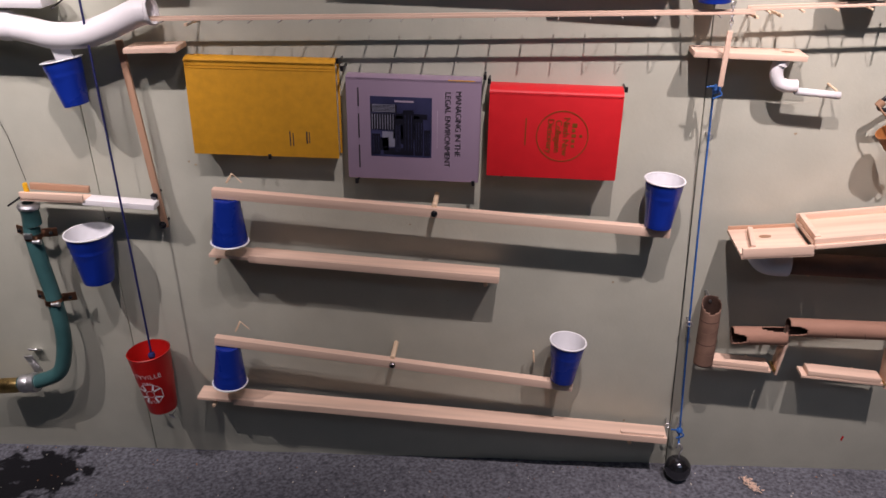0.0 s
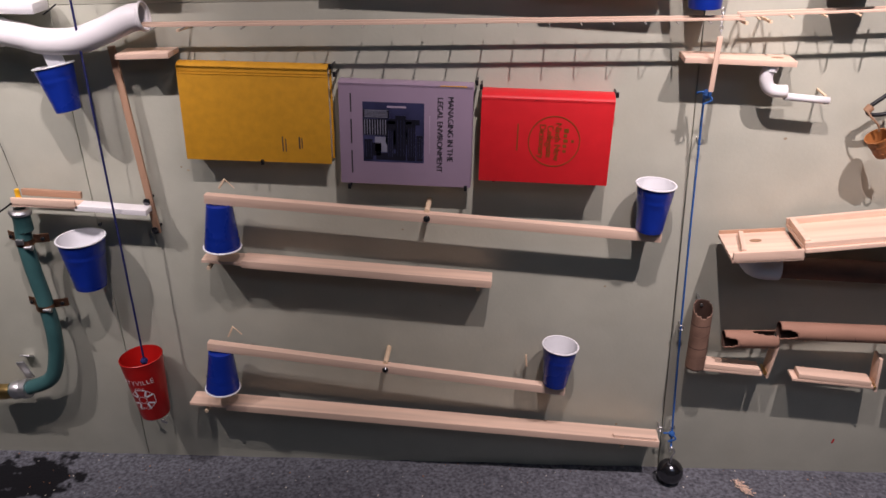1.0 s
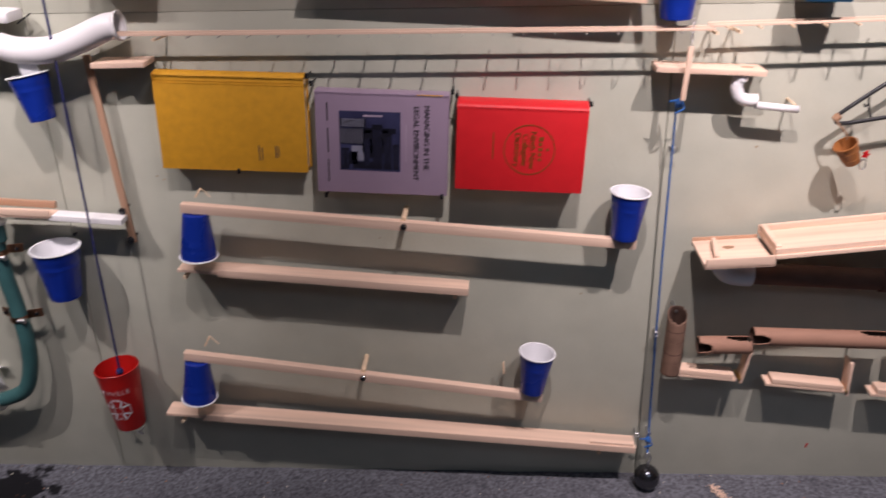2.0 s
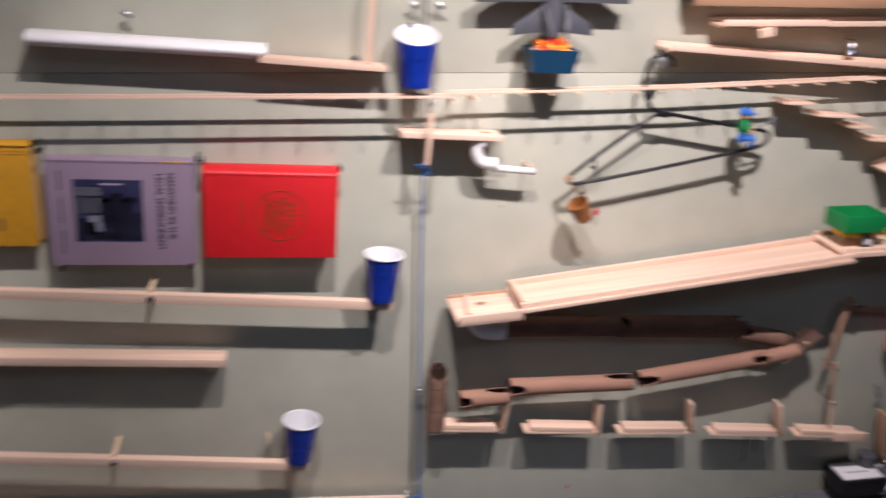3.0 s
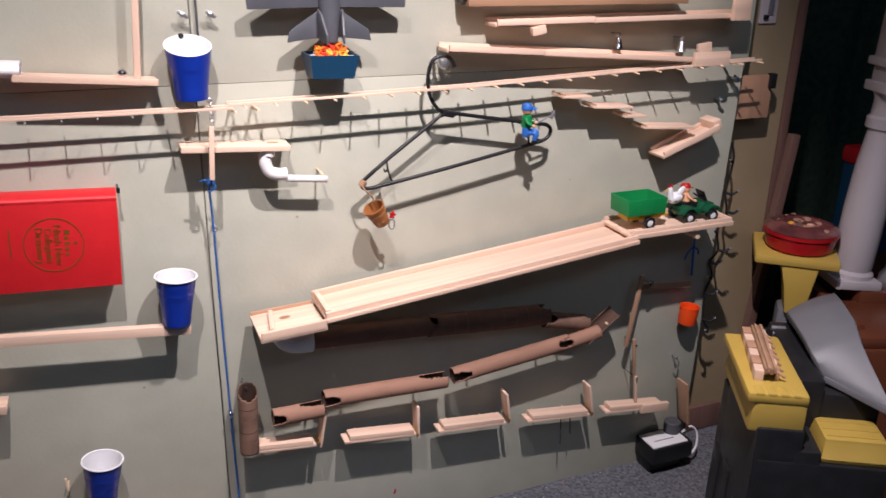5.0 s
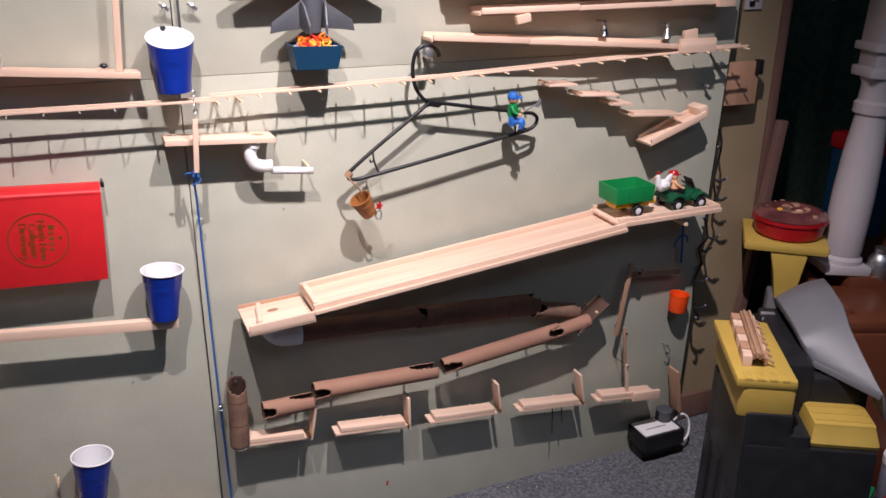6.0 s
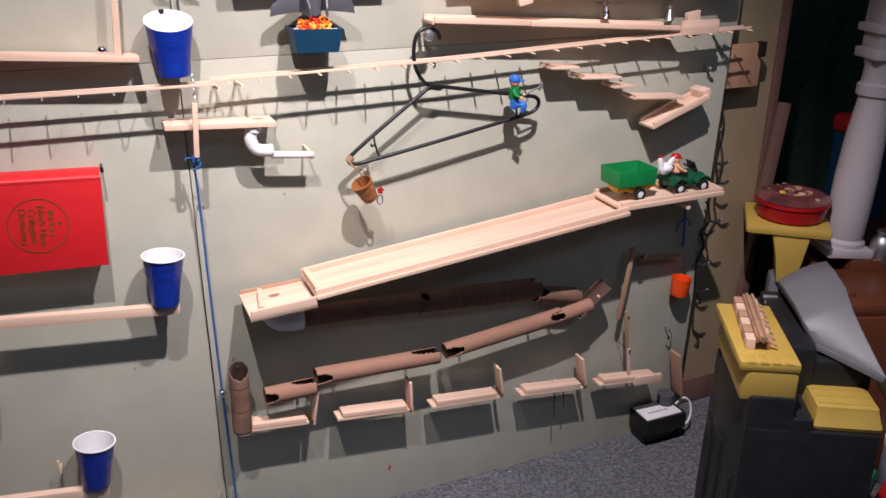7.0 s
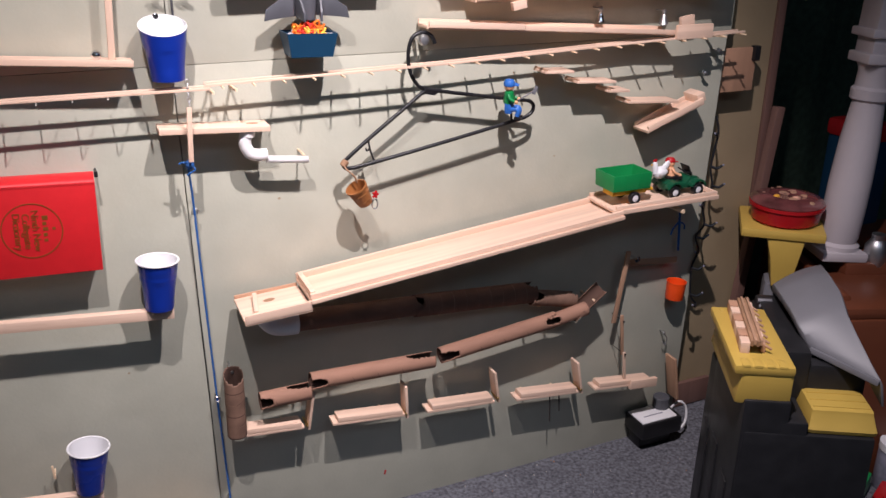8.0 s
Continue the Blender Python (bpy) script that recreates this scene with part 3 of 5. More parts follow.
    part("clamp_bolt", lathe([(0, 0), (0.004, 0), (0.004, 0.012), (0.006, 0.013), (0.006, 0.017), (0, 0.018)], 10), STEEL, hose, "", pose(cx + 0.006, -0.066, cz, 0, 90, 0))
m = pose(-0.904, -0.066, 0.596)
part("clamp_screw_box", block(0.016, 0.012, 0.012, 0.002), STEEL, hose, "", m)
part("glass_neck", lathe([(0.013, 0.61), (0.018, 0.615), (0.018, 0.648), (0.021, 0.652), (0.021, 0.658), (0.012, 0.659)], 20, None, pose(-0.898, -0.05, 0)), HOSE, hose)
part("collar", lathe([(0.016, 0.0), (0.022, 0.001), (0.023, 0.006), (0.020, 0.011), (0.012, 0.012)], 20, None, pose(-0.898, -0.05, 0.652, 0, 6, 0)), STEEL, hose, "steel collar")
part("valve_nut", lathe([(0.012, -0.02), (0.021, -0.02), (0.022, -0.008), (0.019, 0.0), (0.023, 0.004), (0.023, 0.018), (0.012, 0.02)], 10, None, pose(-1.005, -0.05, 0.217, 0, 82, 0)), STEEL, hose, "chrome hose nut")
part("valve_body", lathe([(0.0, -0.04), (0.014, -0.04), (0.018, -0.02), (0.018, 0.02), (0.014, 0.04), (0, 0.04)], 16, None, pose(-1.06, -0.05, 0.208, 0, 85, 0)), BRASS, hose, "brass valve")
part("valve_strap", block(0.020, 0.004, 0.052, 0.0015), STEEL, hose, "", pose(-1.000, -0.028, 0.255, 14, -8, 0))
part("valve_ear", block(0.024, 0.004, 0.022, 0.002), STEEL, hose, "", pose(-0.998, -0.012, 0.282, 55, 0, 0))

chute = thing("wall_chute", -0.77, -0.04, 0.655, "pine and white plastic marble chute ending at a steel screw", "chute")
bar("wood_strip", (-0.907, -0.044, 0.676), (-0.768, -0.044, 0.670), 0.030, 0.009, WOOD, chute)
bar("front_strip", (-0.905, -0.058, 0.684), (-0.772, -0.058, 0.677), 0.006, 0.014, WOOD, chute)
bar("back_strip", (-0.90, -0.022, 0.690), (-0.775, -0.022, 0.682), 0.008, 0.014, WOOD_DARK, chute)
bar("plastic_channel", (-0.776, -0.044, 0.668), (-0.628, -0.044, 0.657), 0.030, 0.012, PVC, chute)
screw(chute, -0.634, -0.030, 0.672, 0.0078, IRON)
part("yellow_plug", lathe([(0, -0.012), (0.006, -0.012), (0.008, 0.0), (0.005, 0.006), (0.005, 0.024), (0, 0.026)], 12), YELLOW, chute, "yellow plastic plug", pose(-0.893, -0.05, 0.682))
bar("latch_pin", (-0.935, -0.06, 0.660), (-0.903, -0.06, 0.680), 0.004, 0.004, IRON, chute)

pipe = thing("drain_pipe", -0.75, -0.055, 0.985, "glossy white bent plastic drain pipe on the wall", "pipe")
bend = [(-1.25, -0.055, 1.035), (-0.99, -0.055, 1.028), (-0.86, -0.055, 1.022), (-0.80, -0.055, 1.012), (-0.76, -0.055, 1.002), (-0.70, -0.055, 1.002), (-0.645, -0.055, 1.018), (-0.59, -0.055, 1.040), (-0.560, -0.055, 1.044)]
bm = sweep(bend, lambda t: 0.0245 + (0.0025 if t > 0.97 else 0) + (0.003 if 0.26 < t < 0.3 else 0), 28, 10, False)
ob = part("bent_tube", bm, PVC, pipe)
sol = ob.modifiers.new("wall", "SOLIDIFY")
sol.thickness, sol.offset = 0.003, -1
half = thing("gutter_pipe", -0.9, -0.05, 1.05, "white plastic half pipe above the drain pipe", "pipe")
part("half_tube", block(0.30, 0.06, 0.022, 0.009), PVC, half, "", pose(-0.905, -0.045, 1.068, 0, 2, 0))
bar("hook_wire", (-0.765, -0.03, 1.045), (-0.735, -0.03, 1.064), 0.003, 0.003, IRON, half)

slat = thing("wooden_lath", -0.63, -0.02, 0.595, "long thin weathered wooden slat screwed at its foot", "slat")
bar("strip", (-0.650, -0.022, 0.985), (-0.628, -0.022, 0.598), 0.006, 0.014, WOOD_DARK, slat)
screw(slat, -0.628, -0.028, 0.608, 0.0078, IRON)
ledge = thing("ledge", -0.575, -0.035, 0.966, "small pine ledge above the yellow book", "shelf")
bar("board", (-0.627, -0.035, 0.9725), (-0.526, -0.035, 0.9735), 0.056, 0.010, WOOD, ledge)

bucket = thing("bucket", -0.694, -0.066, 0.17, "red plastic toy fire bucket with white print hanging on a cord", "bucket")


def bucket_bend(r0, r1, h):
    def f(v):
        k = (v.z + h / 2) / h
        r = r0 + (r1 - r0) * k + 0.0006 - v.y * 0.3
        a = v.x / r
        return Vector((r * math.sin(a), -r * math.cos(a), v.z))
    return f


bm_m = pose(-0.692, -0.066, 0.172, 0, -3, 0)
part("shell", lathe([(0, 0.004), (0.029, 0.004), (0.0305, 0), (0.032, 0.004), (0.0445, 0.130), (0.0462, 0.148), (0.0468, 0.150), (0.0455, 0.151), (0.043, 0.125), (0.030, 0.008), (0, 0.008)], 40), RED, bucket, "", bm_m)
fold = bucket_bend(0.0322, 0.0478, 0.15)
txt = bm_m @ pose(0, 0, 0.075)
for body, size, dz, sp in (("RTYVILLE", 0.0165, 0.032, 1.05), ("FIRE", 0.0115, 0.014, 1.05), ("DEPT", 0.0085, -0.036, 1.05)):
    letters(body, size, WHITE, "print", bucket, txt, sp, (lambda dz: lambda v: fold(Vector((v.x, v.y, v.z + dz))))(dz))
bm = bmesh.new()
for rr, wd in ((0.029, 0.0014), (0.010, 0.0012)):
    a = [bm.verts.new(fold(Vector((rr * math.cos(2 * math.pi * i / 8 + 0.39), 0, -0.014 + rr * math.sin(2 * math.pi * i / 8 + 0.39))))) for i in range(8)]
    b = [bm.verts.new(fold(Vector(((rr - wd) * math.cos(2 * math.pi * i / 8 + 0.39), 0, -0.014 + (rr - wd) * math.sin(2 * math.pi * i / 8 + 0.39))))) for i in range(8)]
    for i in range(8):
        bm.faces.new((a[i], a[(i + 1) % 8], b[(i + 1) % 8], b[i]))
for k in range(4):
    an = k * math.pi / 2 + 0.785
    ca, sa = math.cos(an), math.sin(an)
    pts = [(0.012, -0.004), (0.025, -0.010), (0.025, -0.006), (0.014, 0), (0.025, 0.006), (0.025, 0.010), (0.012, 0.004)]
    vs = [bm.verts.new(fold(Vector((p * ca - q * sa, 0, -0.014 + p * sa + q * ca)))) for p, q in pts]
    bm.faces.new(vs)
part("badge", bm, WHITE, bucket, "white printed badge outline", txt)
part("cord_knot", lathe([(0, -0.008), (0.006, -0.006), (0.0085, 0), (0.006, 0.006), (0, 0.008)], 10), CORD_DARK, bucket, "", pose(-0.692, -0.07, 0.312))
cord = thing("bucket_rope", -0.691, -0.07, 0.31, "taut navy cord holding the red bucket", "cord")
part("strand", sweep([(-0.680, -0.07, 1.50), (-0.686, -0.07, 1.0), (-0.692, -0.07, 0.312)], 0.0022, 8, 4), CORD_DARK, cord)
wire = thing("thin_string", -0.89, -0.02, 0.68, "thin slack dark string on the wall", "string")
part("strand", sweep([(-0.955, -0.008, 0.98), (-0.948, -0.008, 0.86), (-0.930, -0.008, 0.79), (-0.908, -0.02, 0.70)], 0.0007, 6, 6), STRING, wire)
for sx, sz in ((-0.735, 0.118), (-0.700, 0.113)):
    w = thing("wing_screw", sx, -0.01, sz, "small zinc wing screw in the wall", "screw", "wall screws")
    screw(w, sx, -0.016, sz, 0.004)
    part("wing", block(0.016, 0.003, 0.006, 0.001), STEEL, w, "", pose(sx, -0.022, sz, 0, 30, 0))

# ---- cord, weight and long ladder tracks ----
cord = thing("guide_cord", 0.458, -0.03, 0.10, "bright blue nylon cord running down through small screw eyes", "cord")
part("strand", sweep([(0.4505, -0.045, 0.895), (0.4545, -0.03, 0.80), (0.456, -0.026, 0.621), (0.459, -0.026, 0.362), (0.463, -0.03, 0.120), (0.462, -0.04, 0.085)], 0.0021, 8, 6), CORD_BLUE, cord)
for kx, ky, kz, s in ((0.452, -0.06, 0.893, 1.0), (0.4625, -0.03, 0.117, 0.9)):
    k = part("knot", lathe([(0, -0.010), (0.006, -0.007), (0.0085, 0), (0.0055, 0.007), (0, 0.010)], 10), CORD_BLUE, cord, "", pose(kx, ky, kz, 12, 8, 0) @ Matrix.Scale(s, 4))
    part("loose_end", sweep([(kx, ky, kz), (kx - 0.010, ky - 0.006, kz + 0.006), (kx - 0.018, ky - 0.002, kz + 0.003)], 0.002, 6, 5), CORD_BLUE, k)
    part("loose_end", sweep([(kx, ky, kz), (kx + 0.008, ky - 0.008, kz - 0.008), (kx - 0.006, ky - 0.004, kz - 0.018)], 0.002, 6, 5), CORD_BLUE, k)
for ex, ez in ((0.456, 0.793), (0.459, 0.388), (0.4625, 0.132), (0.437, 0.127)):
    e = thing("screw_eye", ex, -0.02, ez, "small zinc screw eye guiding a cord", "screw eye", "screw eyes")
    rod("shank", (ex, 0.002, ez), (ex, -0.022, ez), 0.0016, STEEL, e, "", 8)
    part("ring", sweep([(ex + 0.0055 * math.cos(a / 10 * 2 * math.pi), -0.0275, ez + 0.0055 * math.sin(a / 10 * 2 * math.pi)) for a in range(11)], 0.0014, 6, 2), STEEL, e)
weight = thing("ball_weight", 0.463, -0.05, 0.0, "dark polished steel ball with a chrome hook on the carpet", "ball")
part("ball", lathe([(0.029 * math.sin(math.pi * i / 20) if 0 < i < 20 else 0, 0.029 - 0.029 * math.cos(math.pi * i / 20)) for i in range(21)], 36), IRON, weight, "", pose(0.463, -0.05, 0.0))
part("hook", sweep([(0.463, -0.05, 0.056), (0.463, -0.05, 0.068), (0.469, -0.046, 0.078), (0.463, -0.042, 0.088), (0.457, -0.046, 0.080)], 0.0022, 8, 5), STEEL, weight)


def track(xs, label, start, first):
    """A ladder track: two thin strips and cross pegs. xs: points x, z along it."""
    t = thing("ladder_track", xs[0][0], -0.05, xs[0][1], label, "marble track", "ladder tracks")
    for y in (-0.046, -0.070):
        line = [Vector((x, y, z)) for x, z in xs]
        for i, (a, b) in enumerate(zip(line, line[1:])):
            bar("side_strip", a, b, 0.0042, 0.0046, WOOD, t, "", 0.0006)
    x = start
    while x < xs[-1][0] - 0.01:
        for (x0, z0), (x1, z1) in zip(xs, xs[1:]):
            if x0 <= x < x1:
                z = z0 + (z1 - z0) * (x - x0) / (x1 - x0) - 0.0042
                rod("cross_peg", (x, -0.034, z), (x, -0.087, z), 0.0018 if first else 0.0013, DOWEL if first else GALVANISED, t, "", 10)
        x += 0.0545
    return t


t_left = track([(-0.575, 1.030), (-0.05, 1.0275), (0.50, 1.026)], "long thin pine ladder track for marbles", -0.54, 0)
t_right = track([(0.492, 1.032), (0.95, 1.0415), (1.30, 1.056), (1.675, 1.068)], "long thin pine ladder track rising to the wall's end", 0.52, 1)
for tx, tz, own in ((-0.497, 1.020, t_left), (0.505, 1.018, t_left), (0.545, 1.020, t_right), (1.62, 1.060, t_right)):
    bar("support_stick", (tx, 0.002, tz - 0.004), (tx - 0.001, -0.07, tz), 0.005, 0.005, DOWEL, own)

# ---- middle shelf with trap pipe ----
shelf = thing("drop_shelf", 0.503, -0.035, 0.95, "narrow pine shelf with a drop hole", "shelf")
bm = block(0.194, 0.056, 0.010, 0.0012)
part("board", bm, WOOD, shelf, "", along((0.407, -0.036, 0.955), (0.600, -0.036, 0.945)))
part("hole", lathe([(0, 0.0), (0.012, 0.0), (0.0125, 0.0006), (0, 0.0006)], 24), BOARD, shelf, "brown disc standing in for the shaded drop hole", pose(0.573, -0.036, 0.9512, 0, 3, 0) @ Matrix.Diagonal((0.9, 0.5, 1, 1)))
lever = thing("lever_stick", 0.458, -0.08, 0.90, "thin pine lever hung on a small chain", "lever")
bar("stick", (0.4595, -0.078, 0.998), (0.4535, -0.078, 0.902), 0.006, 0.009, WOOD, lever)
for k in range(6):
    part("chain_link", sweep([(0.462 + 0.003 * math.cos(a * 0.7854) * (1 if k % 2 else 0.3), -0.07 + 0.003 * math.cos(a * 0.7854) * (0.3 if k % 2 else 1), 1.003 + 0.0075 * k + 0.005 * math.sin(a * 0.7854)) for a in range(9)], 0.0009, 6, 2), STEEL, lever)
marble = thing("steel_marble", 0.324, -0.045, 1.0815, "polished steel marble resting on a narrow pine shelf", "marble")
BALL = [(0.0085 * math.sin(math.pi * i / 14) if 0 < i < 14 else 0, 0.0085 - 0.0085 * math.cos(math.pi * i / 14)) for i in range(15)]
part("ball", lathe(BALL, 24), CHROME, marble, "", pose(0.324, -0.045, 1.0815))
trap = thing("trap_pipe", 0.60, -0.05, 0.87, "small white plastic trap bend with a short pipe", "pipe")
bm = sweep([(0.562, -0.046, 0.940), (0.556, -0.046, 0.926), (0.556, -0.046, 0.912), (0.563, -0.046, 0.899), (0.577, -0.046, 0.8935), (0.594, -0.046, 0.893)], 0.0115, 20, 8, False)
ob = part("bend", bm, PVC, trap)
sol = ob.modifiers.new("wall", "SOLIDIFY")
sol.thickness, sol.offset = 0.0025, -1
part("collar", lathe([(0.0095, -0.006), (0.0135, -0.006), (0.0138, 0.0), (0.0135, 0.006), (0.0095, 0.006), (0.0095, -0.006)], 20), PVC, trap, "", pose(0.561, -0.046, 0.937, 0, 12, 0))
bm = sweep([(0.592, -0.046, 0.884), (0.671, -0.046, 0.875)], 0.0068, 16, 0, False)
ob = part("short_pipe", bm, PVC, trap)
sol = ob.modifiers.new("wall", "SOLIDIFY")
sol.thickness, sol.offset = 0.0018, -1
peg(trap, 0.664, 0.884, -0.046, 0.0022, "stop_peg")

# ---- hanger balance ----
hanger = thing("clothes_hanger", 0.90, -0.045, 0.85, "black plastic clothes hanger tilted on a wall knob", "hanger")
HY = -0.048
part("hook", sweep([(0.932, HY, 1.078), (0.926, HY, 1.091), (0.913, HY, 1.099), (0.898, HY, 1.099), (0.885, HY, 1.090), (0.878, HY, 1.070), (0.877, HY, 1.045), (0.883, HY, 1.020), (0.897, HY, 0.999), (0.912, HY, 0.990)], 0.0038, 12, 6), BLACK, hanger)
part("frame_loop", sweep([(0.912, HY, 0.990), (0.87, HY, 0.959), (0.80, HY, 0.909), (0.748, HY, 0.869), (0.740, HY, 0.858), (0.750, HY, 0.849), (0.80, HY, 0.855), (0.95, HY, 0.881), (1.10, HY, 0.909), (1.136, HY, 0.917), (1.151, HY, 0.926), (1.155, HY, 0.939), (1.146, HY, 0.949), (1.128, HY, 0.953), (1.05, HY, 0.966), (0.96, HY, 0.982), (0.912, HY, 0.991)], 0.0040, 12, 6), BLACK, hanger)
part("neck_web", prism([(0.892, 0.977), (0.912, 0.996), (0.945, 0.986), (0.93, 0.978), (0.912, 0.982)], 0.006, 0.001), BLACK, hanger, "", pose(0, HY, 0))
part("strap_hook", sweep([(0.792, HY, 0.902), (0.794, HY, 0.885), (0.800, HY, 0.865), (0.803, HY, 0.860)], 0.002, 8, 5), BLACK, hanger)
part("strap_hook", sweep([(1.098, HY, 0.957), (1.102, HY, 0.935), (1.105, HY, 0.912)], 0.0025, 8, 5), BLACK, hanger)
part("small_hook", sweep([(0.794, HY, 0.884), (0.788, HY, 0.880), (0.786, HY, 0.886)], 0.0018, 8, 5), BLACK, hanger)
knob = thing("coat_peg", 0.905, -0.03, 1.086, "polished steel knob holding up the hanger", "knob")
part("post", lathe([(0, 0), (0.004, 0), (0.004, 0.040), (0.006, 0.044), (0.0105, 0.050), (0.011, 0.056), (0.008, 0.061), (0, 0.062)], 18), STEEL, knob, "", pose(0.906, 0.0, 1.0865, 90, 0, 0))
pail = thing("toy_pail", 0.765, -0.06, 0.78, "tilted brown toy pail tied to the hanger's end", "pail")
pm = pose(0.778, -0.062, 0.779, 8, -30, 0)
part("shell", lathe([(0, 0.002), (0.014, 0.002), (0.0145, 0), (0.0155, 0.003), (0.0205, 0.038), (0.022, 0.039), (0.022, 0.043), (0.020, 0.043), (0.0145, 0.004), (0, 0.004)], 28), TERRA, pail, "", pm)
for k in (0.012, 0.028):
    part("hoop", lathe([(0.0155 + 0.15 * (k - 0.002), k - 0.0012), (0.0160 + 0.15 * (k - 0.002), k), (0.0155 + 0.15 * (k - 0.002), k + 0.0012)], 28), TERRA, pail, "", pm)
part("twine", sweep([(0.738, HY, 0.862), (0.742, -0.058, 0.851), (0.757, -0.062, 0.835), (0.762, -0.06, 0.822)], 0.0018, 8, 6), BOARD, pail, "brown twine")
part("twine_wrap", lathe([(0.004, -0.007), (0.007, -0.006), (0.0075, 0), (0.007, 0.006), (0.004, 0.007)], 12), BOARD, pail, "", pose(0.742, HY, 0.860, 0, 40, 0))
part("flower", prism([(0.006 * (1 + 0.35 * math.cos(5 * a)) * math.cos(a), 0.006 * (1 + 0.35 * math.cos(5 * a)) * math.sin(a)) for a in [2 * math.pi * i / 30 for i in range(30)]], 0.004, 0, pose(0.794, -0.075, 0.798, 0, 0, 20)), TIN_RED, pail, "red plastic flower")
part("stem_ring", sweep([(0.794 + 0.006 * math.cos(a * 0.7), -0.07, 0.777 + 0.010 * math.sin(a * 0.7)) for a in range(10)], 0.0015, 6, 4), STEEL, pail, "wire ring")
fig = thing("toy_figure", 1.085, -0.06, 0.93, "small plastic toy figure with a blue cap and a grey hammer", "toy figure")
bm = bmesh.new()


def merge(target, source):
    """Adds the faces of one bmesh to another."""
    idx = {v: target.verts.new(v.co) for v in source.verts}
    for f in source.faces:
        target.faces.new([idx[v] for v in f.verts])
    source.free()


def ball(r, sx=1, sy=1, sz=1, seg=18, m=None):
    return lathe([(r * math.sin(math.pi * i / 12) if 0 < i < 12 else 0, -r * math.cos(math.pi * i / 12)) for i in range(13)], seg, None, (m or Matrix()) @ Matrix.Diagonal((sx, sy, sz, 1)))


def toy_person(parent, base, cap, shirt, trousers, seated=False):
    """A toy figure of simple plastic shapes, about 7 cm tall."""
    m = base
    part("trousers", block(0.022, 0.016, 0.026, 0.005), trousers, parent, "", m @ pose(0, 0, 0.018))
    part("shirt", lathe([(0, 0.026), (0.011, 0.026), (0.0125, 0.03), (0.009, 0.05), (0.004, 0.053), (0, 0.053)], 18), shirt, parent, "", m)
    part("head", ball(0.0105, 1, 1, 1.05, 20, pose(0, 0, 0.061)), SKIN, parent, "", m)
    part("cap", lathe([(0.0115, 0.062), (0.012, 0.064), (0.0115, 0.069), (0.0085, 0.074), (0, 0.0755)], 20), cap, parent, "", m)
    part("cap_brim", block(0.016, 0.014, 0.002, 0.0009), cap, parent, "", m @ pose(0.004, -0.012, 0.064, 10, 0, 0))
    for s in (-1, 1):
        part("arm", sweep([(s * 0.010, 0, 0.047), (s * 0.014, -0.005, 0.038), (s * 0.013, -0.014, 0.033)], 0.0034, 10, 4), shirt, parent, "", m)
        part("fist", ball(0.004, 1, 1, 1, 10, pose(s * 0.013, -0.017, 0.032)), SKIN, parent, "", m)


fm = pose(1.090, -0.063, 0.927, 0, -4, 50)
toy_person(fig, fm, SKY, GREEN, SKY)
for sgn in (-1, 1):
    part("leg", sweep([(sgn * 0.006, -0.004, 0.014), (sgn * 0.007, -0.017, 0.016), (sgn * 0.007, -0.020, 0.010), (sgn * 0.007, -0.018, 0.002)], 0.0052, 12, 5), SKY, fig, "", fm)
    part("shoe", block(0.009, 0.016, 0.007, 0.003), BLACK, fig, "", fm @ pose(sgn * 0.007, -0.020, -0.003))
rod("hammer_handle", (1.106, -0.07, 0.958), (1.140, -0.075, 0.976), 0.0016, BENCH_GREY, fig)
part("hammer_head", block(0.006, 0.006, 0.018, 0.001), BENCH_GREY, fig, "", pose(1.142, -0.075, 0.977, 0, 25, 0))

# ---- tray ramp ----
ramp = thing("tray_ramp", 0.95, -0.08, 0.62, "long pine tray ramp with low side rails", "ramp")
a0, b0 = Vector((0.637, -0.084, 0.623)), Vector((1.338, -0.084, 0.6975))
bar("floor_board", a0, b0, 0.116, 0.006, WOOD, ramp)
for dy in (-0.055, 0.055):
    d = Vector((0, dy, 0.0085))
    bar("side_rail", a0 + d, b0 + d, 0.008, 0.013, WOOD, ramp)
bar("front_lip", a0 + Vector((0, -0.062, 0.001)), b0 + Vector((0, -0.062, 0.001)), 0.006, 0.008, WOOD, ramp)
part("end_bar", block(0.010, 0.104, 0.016, 0.001), WOOD, ramp, "", pose(0.644, -0.084, 0.634, 0, -6, 0))
catch = thing("catch_box", 0.573, -0.08, 0.594, "small pine catch box with a drop hole and a stop stick", "box")
part("board", block(0.128, 0.120, 0.007, 0.001), WOOD, catch, "", pose(0.575, -0.084, 0.6035, 0, -3.5, 0))
bar("front_rail", (0.512, -0.142, 0.609), (0.638, -0.142, 0.617), 0.007, 0.018, WOOD, catch)
bar("back_rail", (0.512, -0.026, 0.604), (0.638, -0.026, 0.611), 0.004, 0.012, WOOD_DARK, catch)
bar("stop_stick", (0.536, -0.125, 0.612), (0.548, -0.045, 0.614), 0.009, 0.009, WOOD, catch)
part("hole", lathe([(0, 0.0), (0.013, 0.0), (0.0135, 0.0006), (0, 0.0006)], 24), BOARD, catch, "brown disc standing in for the shaded drop hole", pose(0.572, -0.066, 0.6072, 0, -3.5, 0) @ Matrix.Diagonal((0.85, 0.48, 1, 1)))
deck = thing("tray_deck", 1.46, -0.08, 0.70, "flat pine tray at the ramp's head on a dowel", "tray")
bar("floor_board", (1.320, -0.076, 0.7085), (1.600, -0.076, 0.7105), 0.112, 0.006, WOOD, deck)
for dy in (-0.053, 0.053):
